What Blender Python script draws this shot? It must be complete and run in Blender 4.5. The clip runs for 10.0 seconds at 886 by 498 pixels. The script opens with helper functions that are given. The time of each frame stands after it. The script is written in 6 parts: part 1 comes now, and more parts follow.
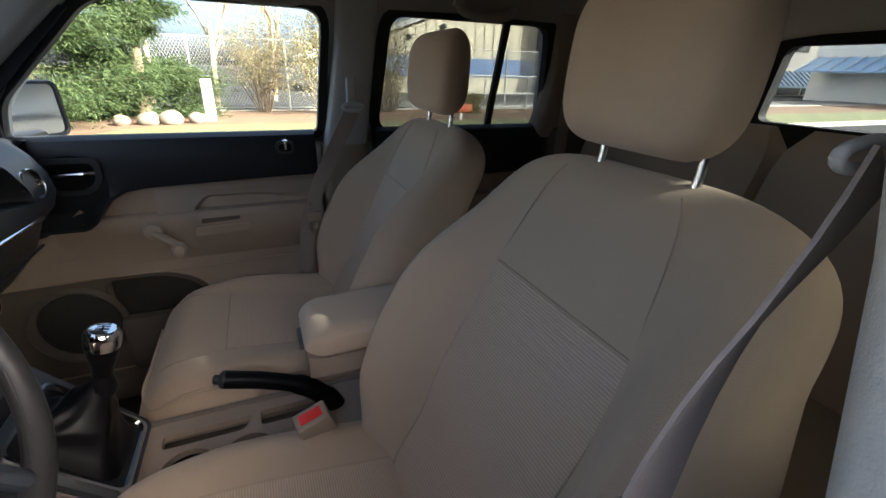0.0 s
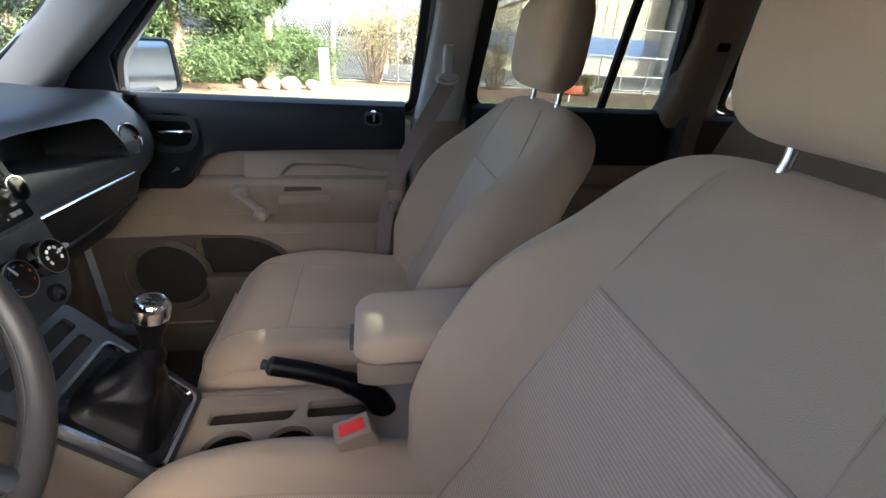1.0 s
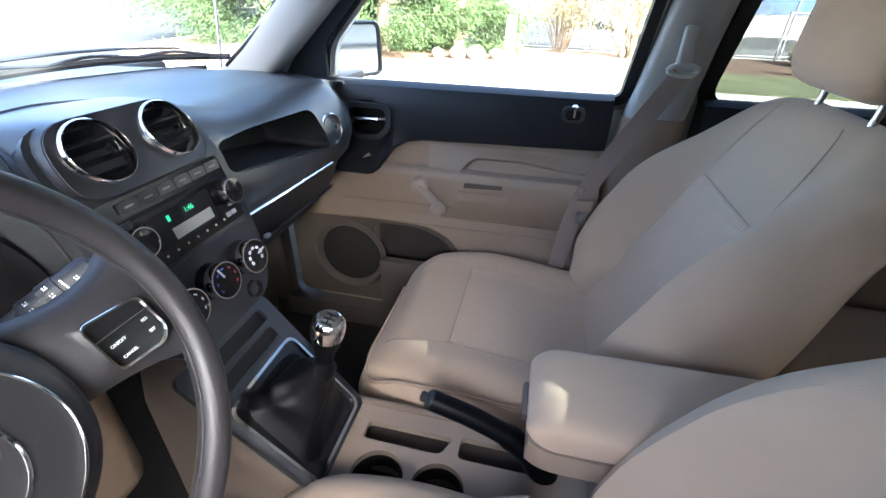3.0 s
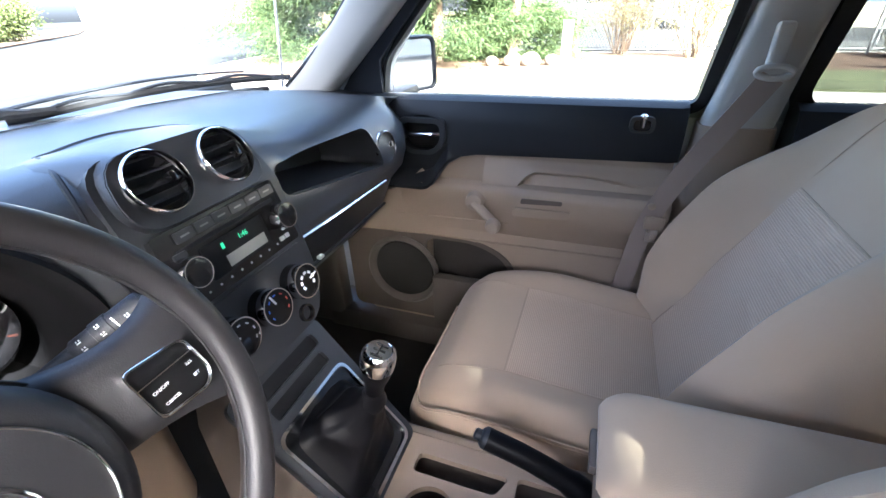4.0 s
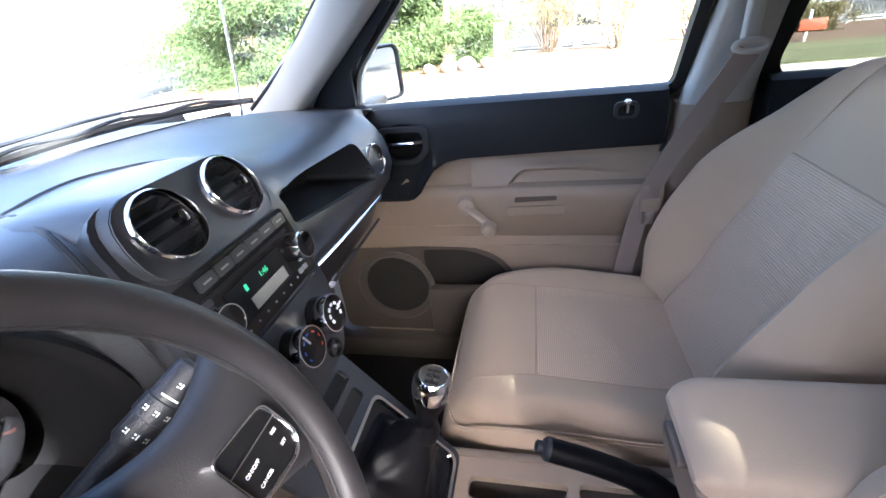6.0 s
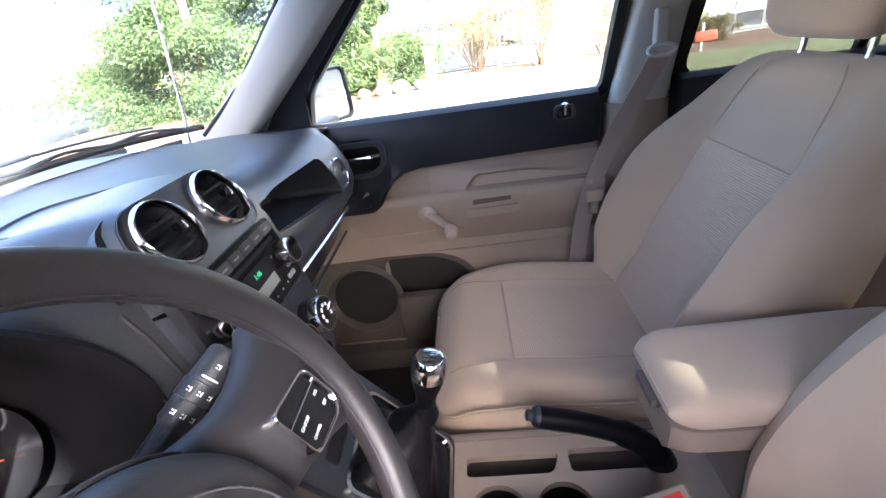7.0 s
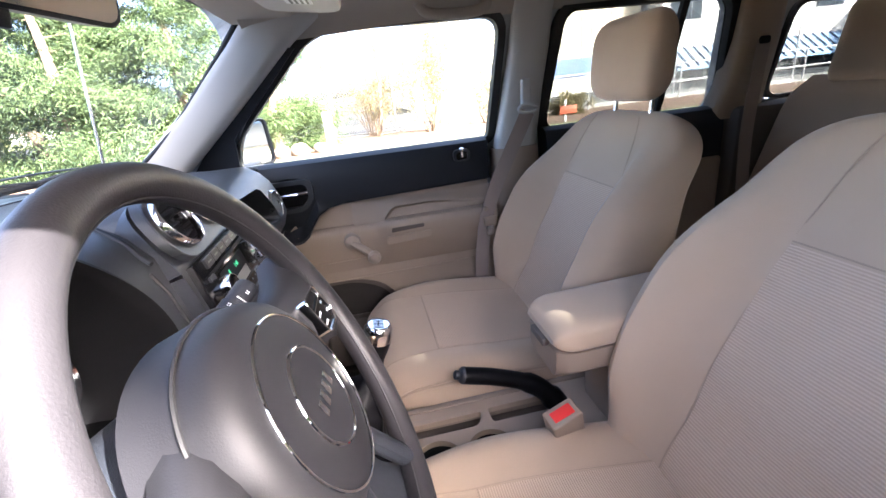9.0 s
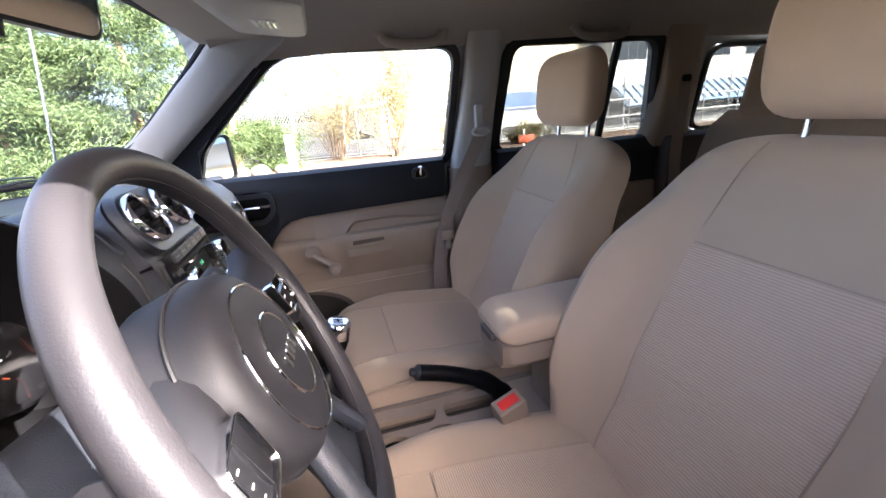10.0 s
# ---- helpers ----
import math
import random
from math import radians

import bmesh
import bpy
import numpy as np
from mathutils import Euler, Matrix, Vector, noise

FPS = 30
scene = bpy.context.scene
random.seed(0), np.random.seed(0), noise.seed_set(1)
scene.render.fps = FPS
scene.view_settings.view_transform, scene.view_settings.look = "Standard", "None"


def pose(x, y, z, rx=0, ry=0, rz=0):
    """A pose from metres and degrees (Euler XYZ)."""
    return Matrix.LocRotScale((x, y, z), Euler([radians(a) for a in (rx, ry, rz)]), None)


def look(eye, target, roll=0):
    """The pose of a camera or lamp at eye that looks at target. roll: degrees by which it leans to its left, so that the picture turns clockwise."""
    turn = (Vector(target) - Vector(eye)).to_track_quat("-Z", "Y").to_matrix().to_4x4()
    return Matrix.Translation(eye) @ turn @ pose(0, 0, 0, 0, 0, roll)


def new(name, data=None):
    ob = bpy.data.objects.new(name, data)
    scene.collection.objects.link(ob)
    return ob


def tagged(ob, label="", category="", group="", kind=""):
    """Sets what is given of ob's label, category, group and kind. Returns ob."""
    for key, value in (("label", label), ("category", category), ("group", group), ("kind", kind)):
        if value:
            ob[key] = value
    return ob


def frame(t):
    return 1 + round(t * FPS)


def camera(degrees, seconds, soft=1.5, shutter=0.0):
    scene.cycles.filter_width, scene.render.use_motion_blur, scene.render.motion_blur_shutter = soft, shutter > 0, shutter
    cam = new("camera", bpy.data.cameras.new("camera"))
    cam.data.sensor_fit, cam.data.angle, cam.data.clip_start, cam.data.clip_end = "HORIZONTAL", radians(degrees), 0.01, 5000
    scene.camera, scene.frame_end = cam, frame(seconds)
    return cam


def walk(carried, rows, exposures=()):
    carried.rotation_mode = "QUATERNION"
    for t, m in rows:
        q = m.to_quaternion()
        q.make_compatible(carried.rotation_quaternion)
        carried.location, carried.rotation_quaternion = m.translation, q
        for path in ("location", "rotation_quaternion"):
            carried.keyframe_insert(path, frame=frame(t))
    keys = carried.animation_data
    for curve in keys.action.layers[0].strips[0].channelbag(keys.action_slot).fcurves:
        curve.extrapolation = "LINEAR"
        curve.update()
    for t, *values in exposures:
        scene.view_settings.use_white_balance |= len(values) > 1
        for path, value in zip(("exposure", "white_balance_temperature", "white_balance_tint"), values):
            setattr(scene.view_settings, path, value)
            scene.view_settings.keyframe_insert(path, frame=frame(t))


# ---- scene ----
cam = camera(92.3, 10.0)
PATH = [
    (0, (-0.164, -0.644, 1.265), (0.566, 1.048, 0.488), 1.6),
    (0.5, (-0.138, -0.581, 1.251), (0.422, 1.15, 0.421), 2.3),
    (1, (-0.114, -0.526, 1.247), (0.222, 1.239, 0.37), 3.6),
    (1.5, (-0.108, -0.486, 1.249), (0.054, 1.28, 0.325), 4.6),
    (2, (-0.123, -0.451, 1.255), (-0.146, 1.296, 0.282), 4.0),
    (2.5, (-0.147, -0.409, 1.266), (-0.356, 1.307, 0.261), 2.7),
    (3, (-0.172, -0.377, 1.276), (-0.536, 1.304, 0.254), 1.5),
    (4.3, (-0.204, -0.321, 1.28), (-0.828, 1.305, 0.295), -2.5),
    (4.5, (-0.222, -0.312, 1.285), (-0.836, 1.299, 0.269), -2.6),
    (5, (-0.256, -0.304, 1.278), (-0.891, 1.298, 0.263), -4.4),
    (5.5, (-0.278, -0.309, 1.275), (-0.832, 1.332, 0.275), -5.7),
    (5.7, (-0.283, -0.316, 1.273), (-0.781, 1.352, 0.288), -6.1),
    (7, (-0.324, -0.388, 1.263), (-0.507, 1.382, 0.35), -8.9),
    (7.5, (-0.343, -0.431, 1.26), (-0.389, 1.377, 0.407), -9.0),
    (8, (-0.354, -0.479, 1.252), (-0.28, 1.355, 0.458), -8.3),
    (8.5, (-0.371, -0.53, 1.249), (-0.162, 1.299, 0.468), -8.0),
    (9, (-0.381, -0.578, 1.246), (-0.087, 1.267, 0.532), -6.4),
    (9.5, (-0.389, -0.618, 1.242), (-0.014, 1.234, 0.585), -5.1),
    (10, (-0.385, -0.651, 1.232), (0.095, 1.19, 0.612), -4.5),
]
EXPOSURES = [(0, 3.30, 6400, 5), (0.5, 3.82, 6300, 5), (1, 4.07, 6200, 6), (2.5, 4.70, 5740, 5), (4.5, 4.93, 5850, 8), (5.5, 5.01, 5890, 9),
             (7.5, 4.82, 6020, 14), (8.5, 4.95, 6150, 15), (9, 4.88, 6200, 15), (10, 4.47, 6350, 16)]
walk(cam, [(t, look(eye, target, roll)) for t, eye, target, roll in PATH], EXPOSURES)

# ---- light: clear day, sun from the driver's side and a little from behind ----
SUN_WAY = Vector((0.95, -1.0, 0.83)).normalized()
world = bpy.data.worlds.new("sky")
scene.world = world
world.use_nodes = True
wn = world.node_tree
sky = wn.nodes.new("ShaderNodeTexSky")
sky.sky_type, sky.sun_disc = "NISHITA", False
sky.sun_elevation = math.asin(SUN_WAY.z)
sky.sun_rotation = math.atan2(SUN_WAY.x, SUN_WAY.y)
sky.air_density, sky.dust_density = 0.45, 5.0
wn.links.new(sky.outputs[0], wn.nodes["Background"].inputs[0])
wn.nodes["Background"].inputs[1].default_value = 0.125
sun = new("sun", bpy.data.lights.new("sun", "SUN"))
sun.data.energy, sun.data.angle, sun.data.color = 5.0, radians(0.45), (1.0, 0.95, 0.87)
sun.matrix_world = look(SUN_WAY * 30, (0, 0, 0))

# ---- materials ----
def material(name, colour, rough=0.6, metal=0.0, grain=0.0, size=400.0, blotch=0.12, blotch_size=6.0, coat=0.0, sheen=0.0, spec=0.5):
    """A surface with fine grain (bump), and soft uneven colour at a second, larger scale."""
    m = bpy.data.materials.new(name)
    m.use_nodes = True
    n, l = m.node_tree.nodes, m.node_tree.links
    p = n["Principled BSDF"]
    p.inputs["Roughness"].default_value, p.inputs["Metallic"].default_value = rough, metal
    p.inputs["Coat Weight"].default_value, p.inputs["Sheen Weight"].default_value = coat, sheen
    p.inputs["Specular IOR Level"].default_value = spec
    c = n.new("ShaderNodeTexCoord")
    big = n.new("ShaderNodeTexNoise")
    big.inputs["Scale"].default_value, big.inputs["Detail"].default_value = blotch_size, 5
    l.new(c.outputs["Object"], big.inputs["Vector"])
    mix = n.new("ShaderNodeMix")
    mix.data_type = "RGBA"
    l.new(big.outputs["Fac"], mix.inputs["Factor"])
    mix.inputs["A"].default_value = (*[v * (1 - blotch) for v in colour], 1)
    mix.inputs["B"].default_value = (*[min(1, v * (1 + blotch)) for v in colour], 1)
    l.new(mix.outputs["Result"], p.inputs["Base Color"])
    r = n.new("ShaderNodeMapRange")
    r.inputs["To Min"].default_value, r.inputs["To Max"].default_value = max(0.02, rough - 0.06), min(1, rough + 0.06)
    l.new(big.outputs["Fac"], r.inputs["Value"])
    l.new(r.outputs["Result"], p.inputs["Roughness"])
    if grain:
        fine = n.new("ShaderNodeTexNoise")
        fine.inputs["Scale"].default_value, fine.inputs["Detail"].default_value = size, 3
        l.new(c.outputs["Object"], fine.inputs["Vector"])
        b = n.new("ShaderNodeBump")
        b.inputs["Strength"].default_value, b.inputs["Distance"].default_value = grain, 0.001
        l.new(fine.outputs["Fac"], b.inputs["Height"])
        l.new(b.outputs["Normal"], p.inputs["Normal"])
    return m


def ribbed(name, colour, dark, across, pitch):
    """Knitted seat cloth: narrow ribs along one direction, broken by the knit."""
    m = material(name, colour, rough=0.95, sheen=0.0, spec=0.1, grain=0.0)
    n, l = m.node_tree.nodes, m.node_tree.links
    p = n["Principled BSDF"]
    c = n.new("ShaderNodeTexCoord")
    w = n.new("ShaderNodeTexWave")
    w.wave_type, w.bands_direction = "BANDS", across
    w.inputs["Scale"].default_value = 0.314 / pitch
    w.inputs["Distortion"].default_value, w.inputs["Detail"].default_value = 0.0, 0.0
    w.inputs["Detail Scale"].default_value = 8.0
    l.new(c.outputs["Object"], w.inputs["Vector"])
    knit = n.new("ShaderNodeTexVoronoi")
    knit.inputs["Scale"].default_value = 300.0
    l.new(c.outputs["Object"], knit.inputs["Vector"])
    add = n.new("ShaderNodeMath")
    add.operation = "MULTIPLY_ADD"
    l.new(knit.outputs["Distance"], add.inputs[0])
    add.inputs[1].default_value = 0.9
    l.new(w.outputs["Fac"], add.inputs[2])
    b = n.new("ShaderNodeBump")
    b.inputs["Strength"].default_value, b.inputs["Distance"].default_value = 0.5, 0.0012
    l.new(add.outputs[0], b.inputs["Height"])
    l.new(b.outputs["Normal"], p.inputs["Normal"])
    mix = n.new("ShaderNodeMix")
    mix.data_type = "RGBA"
    l.new(w.outputs["Fac"], mix.inputs["Factor"])
    mix.inputs["A"].default_value, mix.inputs["B"].default_value = (*dark, 1), (*colour, 1)
    l.new(mix.outputs["Result"], p.inputs["Base Color"])
    return m


def glass(name, tint, gloss=1.0):
    """A clear pane: it lets light straight through and mirrors more at a flat angle."""
    m = bpy.data.materials.new(name)
    m.use_nodes = True
    n, l = m.node_tree.nodes, m.node_tree.links
    n.clear()
    out, mix, f = n.new("ShaderNodeOutputMaterial"), n.new("ShaderNodeMixShader"), n.new("ShaderNodeLayerWeight")
    t, g = n.new("ShaderNodeBsdfTransparent"), n.new("ShaderNodeBsdfGlossy")
    up, fac = n.new("ShaderNodeMath"), n.new("ShaderNodeMath")
    up.operation, fac.operation = "POWER", "MULTIPLY_ADD"
    f.inputs["Blend"].default_value = 0.5
    l.new(f.outputs["Facing"], up.inputs[0])
    up.inputs[1].default_value = 5.0
    l.new(up.outputs[0], fac.inputs[0])
    fac.inputs[1].default_value, fac.inputs[2].default_value = 0.8, 0.03
    t.inputs["Color"].default_value, g.inputs["Roughness"].default_value = (*tint, 1), 0.01
    g.inputs["Color"].default_value = (gloss, gloss, gloss, 1)
    l.new(fac.outputs[0], mix.inputs[0])
    l.new(t.outputs[0], mix.inputs[1])
    l.new(g.outputs[0], mix.inputs[2])
    l.new(mix.outputs[0], out.inputs["Surface"])
    return m


def glow(name, colour, strength):
    m = bpy.data.materials.new(name)
    m.use_nodes = True
    p = m.node_tree.nodes["Principled BSDF"]
    p.inputs["Base Color"].default_value = (*colour, 1)
    p.inputs["Emission Color"].default_value = (*colour, 1)
    p.inputs["Emission Strength"].default_value = strength
    return m


CLOTH = material("tan_cloth", (0.47, 0.35, 0.245), rough=0.92, grain=0.5, size=900, blotch=0.06, blotch_size=9, sheen=0.2, spec=0.2)
RIB = ribbed("ribbed_cloth", (0.60, 0.455, 0.335), (0.475, 0.357, 0.262), "Z", 0.0036)
RIB_FLAT = ribbed("ribbed_cloth_flat", (0.60, 0.455, 0.335), (0.475, 0.357, 0.262), "X", 0.0036)
SEAM = material("seam_thread", (0.385, 0.288, 0.205), rough=0.9)
TAN = material("tan_plastic", (0.29, 0.22, 0.163), rough=0.55, grain=0.35, size=700, blotch=0.05)
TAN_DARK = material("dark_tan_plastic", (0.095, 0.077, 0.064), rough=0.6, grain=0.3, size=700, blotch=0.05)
BLACK = material("charcoal_plastic", (0.0185, 0.0208, 0.026), rough=0.42, spec=0.3, grain=0.45, size=800, blotch=0.1)
DASH = material("dashboard_skin", (0.019, 0.0212, 0.025), rough=0.42, grain=0.3, size=800, blotch=0.1, spec=0.85)
STACK = material("graphite_panel", (0.0235, 0.025, 0.030), rough=0.38, grain=0.2, size=900, blotch=0.05)
# brown plastic, darkened further to carry the shade where it is used
SHADED_BROWN = material("brown_plastic_shaded", (0.085, 0.066, 0.052), rough=0.6, grain=0.3, size=700, blotch=0.05)
SPEAKER = material("speaker_mesh", (0.016, 0.014, 0.012), rough=0.7, grain=1.0, size=350)
DULL = material("dull_black", (0.008, 0.008, 0.009), rough=0.7, spec=0.2, grain=0.2, size=500)
CLUSTER = material("cluster_black", (0.004, 0.004, 0.0045), rough=0.65, spec=0.1, grain=0.15, size=600)
GLOSS = material("gloss_black", (0.008, 0.008, 0.009), rough=0.12, blotch=0.05)
RUBBER = material("rubber_seal", (0.012, 0.012, 0.013), rough=0.6)
LEATHER = material("black_leather", (0.0035, 0.0035, 0.0045), spec=0.1, rough=0.4, grain=0.2, size=420)
WHEEL = material("wheel_skin", (0.0165, 0.0152, 0.0168), spec=0.35, rough=0.46, grain=0.16, size=700)
CHROME = material("chrome", (0.85, 0.85, 0.86), rough=0.08, metal=1.0, blotch=0.02)
STEEL = material("steel", (0.55, 0.55, 0.56), rough=0.25, metal=1.0)
LINER = material("headliner_cloth", (0.4, 0.355, 0.3), rough=0.95, grain=0.4, size=600, blotch=0.04)
PILLAR = material("pillar_trim", (0.42, 0.405, 0.38), rough=0.6, grain=0.3, size=700, blotch=0.03)
WEB = material("belt_webbing", (0.25, 0.197, 0.168), rough=0.8, grain=0.5, size=500)
# darker copy of the tan plastic, shade of the console sides included
SHADED_TAN = material("shaded_tan_plastic", (0.205, 0.156, 0.116), rough=0.55, grain=0.35, size=700, blotch=0.05)
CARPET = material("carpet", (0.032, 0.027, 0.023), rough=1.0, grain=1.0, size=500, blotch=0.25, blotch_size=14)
CRANK = material("pale_tan_plastic", (0.31, 0.245, 0.195), rough=0.5, grain=0.2, size=700, blotch=0.04)
HUB = material("airbag_skin", (0.0118, 0.0115, 0.0135), spec=0.45, rough=0.55, grain=0.15, size=900, blotch=0.06)
RED = material("red_button", (0.75, 0.04, 0.035), rough=0.35)
WHITE = material("white_print", (0.75, 0.75, 0.75), rough=0.6)
MARK_RED = material("red_print", (0.6, 0.05, 0.03), rough=0.6)
MARK_BLUE = material("blue_print", (0.04, 0.15, 0.6), rough=0.6)
PANE = glass("window_glass", (0.83, 0.84, 0.80))
SCREEN = glass("windscreen_glass", (0.70, 0.725, 0.70))
TINTED = glass("rear_glass", (0.29, 0.305, 0.30))
PRIVACY = glass("dark_rear_glass", (0.26, 0.275, 0.27))
TAILGLASS = glass("tailgate_glass", (0.58, 0.60, 0.59))
MIRROR = material("mirror_face", (0.9, 0.9, 0.9), rough=0.02, metal=1.0, blotch=0.0)
PAINT = material("silver_paint", (0.62, 0.63, 0.64), rough=0.25, metal=0.3, coat=0.6, blotch=0.02)
GREEN_LED = glow("display_green", (0.04, 0.45, 0.2), 0.07)
LCD = material("lcd_strip", (0.30, 0.31, 0.30), rough=0.2)
NEEDLE = glow("needle_orange", (0.6, 0.10, 0.02), 0.02)


# ---- building helpers ----
SHIFT = {"y": 0.0}  # the driver's side of the shell lies a little nearer
def link(name, bm, mat, parent=None, label="", smooth=True):
    me = bpy.data.meshes.new(name)
    bmesh.ops.recalc_face_normals(bm, faces=bm.faces)
    bm.to_mesh(me)
    bm.free()
    for poly in me.polygons:
        poly.use_smooth = smooth
    me.materials.append(mat)
    ob = new(name, me)
    if parent is None:
        ob.location.y = SHIFT["y"]
    if smooth:
        me.set_sharp_from_angle(angle=radians(38))
    if parent is not None:
        ob.parent = parent
    if label:
        ob["label"] = label
    return ob


def part(name, bm, mat, parent, label="", smooth=True):
    return link(name, bm, mat, parent, label, smooth)


def thing(name, label, category, group="", kind=""):
    ob = new(name)
    ob.empty_display_size = 0.05
    ob.location.y = SHIFT["y"]
    return tagged(ob, label, category, group, kind)


def setting(name, bm, mat, label, category, smooth=True):
    return tagged(link(name, bm, mat, None, "", smooth), label, category, "", "structure")


def loft(rings, closed=True, caps=True):
    """A skin over rings of equally many points."""
    bm = bmesh.new()
    vs = [[bm.verts.new(p) for p in r] for r in rings]
    k = len(rings[0])
    for a, b in zip(vs, vs[1:]):
        for i in range(k if closed else k - 1):
            bm.faces.new((a[i], a[(i + 1) % k], b[(i + 1) % k], b[i]))
    if caps and closed:
        bm.faces.new(vs[0])
        bm.faces.new(vs[-1])
    return bm


def box(x0, x1, y0, y1, z0, z1, bevel=0.004, seg=2):
    bm = bmesh.new()
    bmesh.ops.create_cube(bm, size=1, matrix=Matrix.Translation(((x0 + x1) / 2, (y0 + y1) / 2, (z0 + z1) / 2)) @ Matrix.Diagonal((abs(x1 - x0), abs(y1 - y0), abs(z1 - z0), 1)))
    if bevel:
        bmesh.ops.bevel(bm, geom=bm.edges[:], offset=bevel, segments=seg, profile=0.5, affect="EDGES")
    return bm


def moved(bm, m):
    bmesh.ops.transform(bm, matrix=m, verts=bm.verts)
    return bm


def join(*bms):
    out = bmesh.new()
    for b in bms:
        me = bpy.data.meshes.new("tmp")
        b.to_mesh(me)
        b.free()
        out.from_mesh(me)
        bpy.data.meshes.remove(me)
    return out


def lathe(profile, m=Matrix(), seg=32, caps=True):
    """Turns (radius, height) pairs round the local z axis."""
    rings = [[m @ Vector((r * math.cos(2 * math.pi * i / seg), r * math.sin(2 * math.pi * i / seg), h)) for i in range(seg)] for r, h in profile]
    return loft(rings, True, caps)


def tube(points, r, seg=10, closed=False, flat=1.0):
    """A round or flattened bar along points; r is one radius or one for each point."""
    pts = [Vector(p) for p in points]
    k = len(pts)
    rs = r if isinstance(r, (list, tuple)) else [r] * k
    rings, up = [], None
    for i, p in enumerate(pts):
        if closed:
            d = (pts[(i + 1) % k] - pts[i - 1]).normalized()
        else:
            d = (pts[min(i + 1, k - 1)] - pts[max(i - 1, 0)]).normalized()
        if up is None:
            up = Vector((0, 0, 1)) if abs(d.z) < 0.9 else Vector((1, 0, 0))
        side = d.cross(up).normalized()
        up = side.cross(d).normalized()
        rings.append([p + rs[i] * (math.cos(a) * side + flat * math.sin(a) * up) for a in (2 * math.pi * j / seg for j in range(seg))])
    if closed:
        rings.append(rings[0])
        bm = loft(rings, True, False)
        bmesh.ops.remove_doubles(bm, verts=bm.verts, dist=1e-6)
        return bm
    return loft(rings)


def strap(points, wide, thick, side):
    """A flat band along points; side is the direction of its width at each point."""
    rings = []
    pts = [Vector(p) for p in points]
    for i, p in enumerate(pts):
        d = (pts[min(i + 1, len(pts) - 1)] - pts[max(i - 1, 0)]).normalized()
        s = Vector(side[i] if isinstance(side, list) else side)
        s = (s - d * s.dot(d)).normalized() * wide / 2
        n = d.cross(s).normalized() * thick / 2
        rings.append([p + s + n, p - s + n, p - s - n, p + s - n])
    return loft(rings)


def spline(points, n=8):
    """Points along a smooth curve through the given ones."""
    p = [Vector(q) for q in points]
    p = [2 * p[0] - p[1]] + p + [2 * p[-1] - p[-2]]
    out = []
    for i in range(1, len(p) - 2):
        for j in range(n):
            t = j / n
            a, b, c, d = p[i - 1], p[i], p[i + 1], p[i + 2]
            out.append(0.5 * ((2 * b) + (c - a) * t + (2 * a - 5 * b + 4 * c - d) * t * t + (3 * b - a - 3 * c + d) * t ** 3))
    out.append(p[-2])
    return out


def round_poly(points, r, n=5):
    """A polygon in 2D with rounded corners."""
    out = []
    k = len(points)
    for i in range(k):
        p, a, b = Vector(points[i]), Vector(points[i - 1]), Vector(points[(i + 1) % k])
        da, db = (a - p), (b - p)
        rr = r[i] if isinstance(r, (list, tuple)) else r
        c = min(rr, da.length * 0.45, db.length * 0.45)
        s, e = p + da.normalized() * c, p + db.normalized() * c
        for j in range(n + 1):
            t = j / n
            out.append((1 - t) ** 2 * s + 2 * t * (1 - t) * p + t * t * e)
    return out


def slab(outer, holes, depth, place):
    """A plate with an outline and holes in 2D; place(u, v, w) puts a point of it in the world, w from 0 to depth."""
    bm = bmesh.new()
    edges = []
    for loop in [outer, *holes]:
        vs = [bm.verts.new((p[0], p[1], 0)) for p in loop]
        edges += [bm.edges.new((vs[i], vs[(i + 1) % len(vs)])) for i in range(len(vs))]
    bmesh.ops.triangle_fill(bm, use_beauty=True, edges=edges, normal=(0, 0, 1))
    ext = bmesh.ops.extrude_face_region(bm, geom=bm.faces[:])
    for v in ext["geom"]:
        if isinstance(v, bmesh.types.BMVert):
            v.co.z = depth
    for v in bm.verts:
        v.co = place(v.co.x, v.co.y, v.co.z)
    return bm


def ring_plate(outer, inner, depth, place):
    """A frame between two outlines of equally many points."""
    k = len(outer)
    bm = bmesh.new()
    lv = [[bm.verts.new(place(p[0], p[1], w)) for p in loop] for loop, w in ((outer, 0), (outer, depth), (inner, depth), (inner, 0))]
    for a in range(4):
        b = (a + 1) % 4
        for i in range(k):
            j = (i + 1) % k
            bm.faces.new((lv[a][i], lv[a][j], lv[b][j], lv[b][i]))
    return bm


def carve(ob, cutters):
    """Cuts the given bmeshes out of a mesh object."""
    tmp = []
    for c in cutters:
        me = bpy.data.meshes.new("cut")
        bmesh.ops.recalc_face_normals(c, faces=c.faces)
        c.to_mesh(me)
        c.free()
        o = new("cut", me)
        tmp.append(o)
        mod = ob.modifiers.new("cut", "BOOLEAN")
        mod.object, mod.operation, mod.solver = o, "DIFFERENCE", "EXACT"
    dg = bpy.context.evaluated_depsgraph_get()
    dg.update()
    me = bpy.data.meshes.new_from_object(ob.evaluated_get(dg))
    ob.modifiers.clear()
    old = ob.data
    ob.data = me
    me.name = old.name
    bpy.data.meshes.remove(old)
    for o in tmp:
        d = o.data
        bpy.data.objects.remove(o)
        bpy.data.meshes.remove(d)
    for poly in me.polygons:
        poly.use_smooth = True
    me.set_sharp_from_angle(angle=radians(35))
    return ob


def smoothstep(a, b, x):
    t = max(0.0, min(1.0, (x - a) / (b - a)))
    return t * t * (3 - 2 * t)


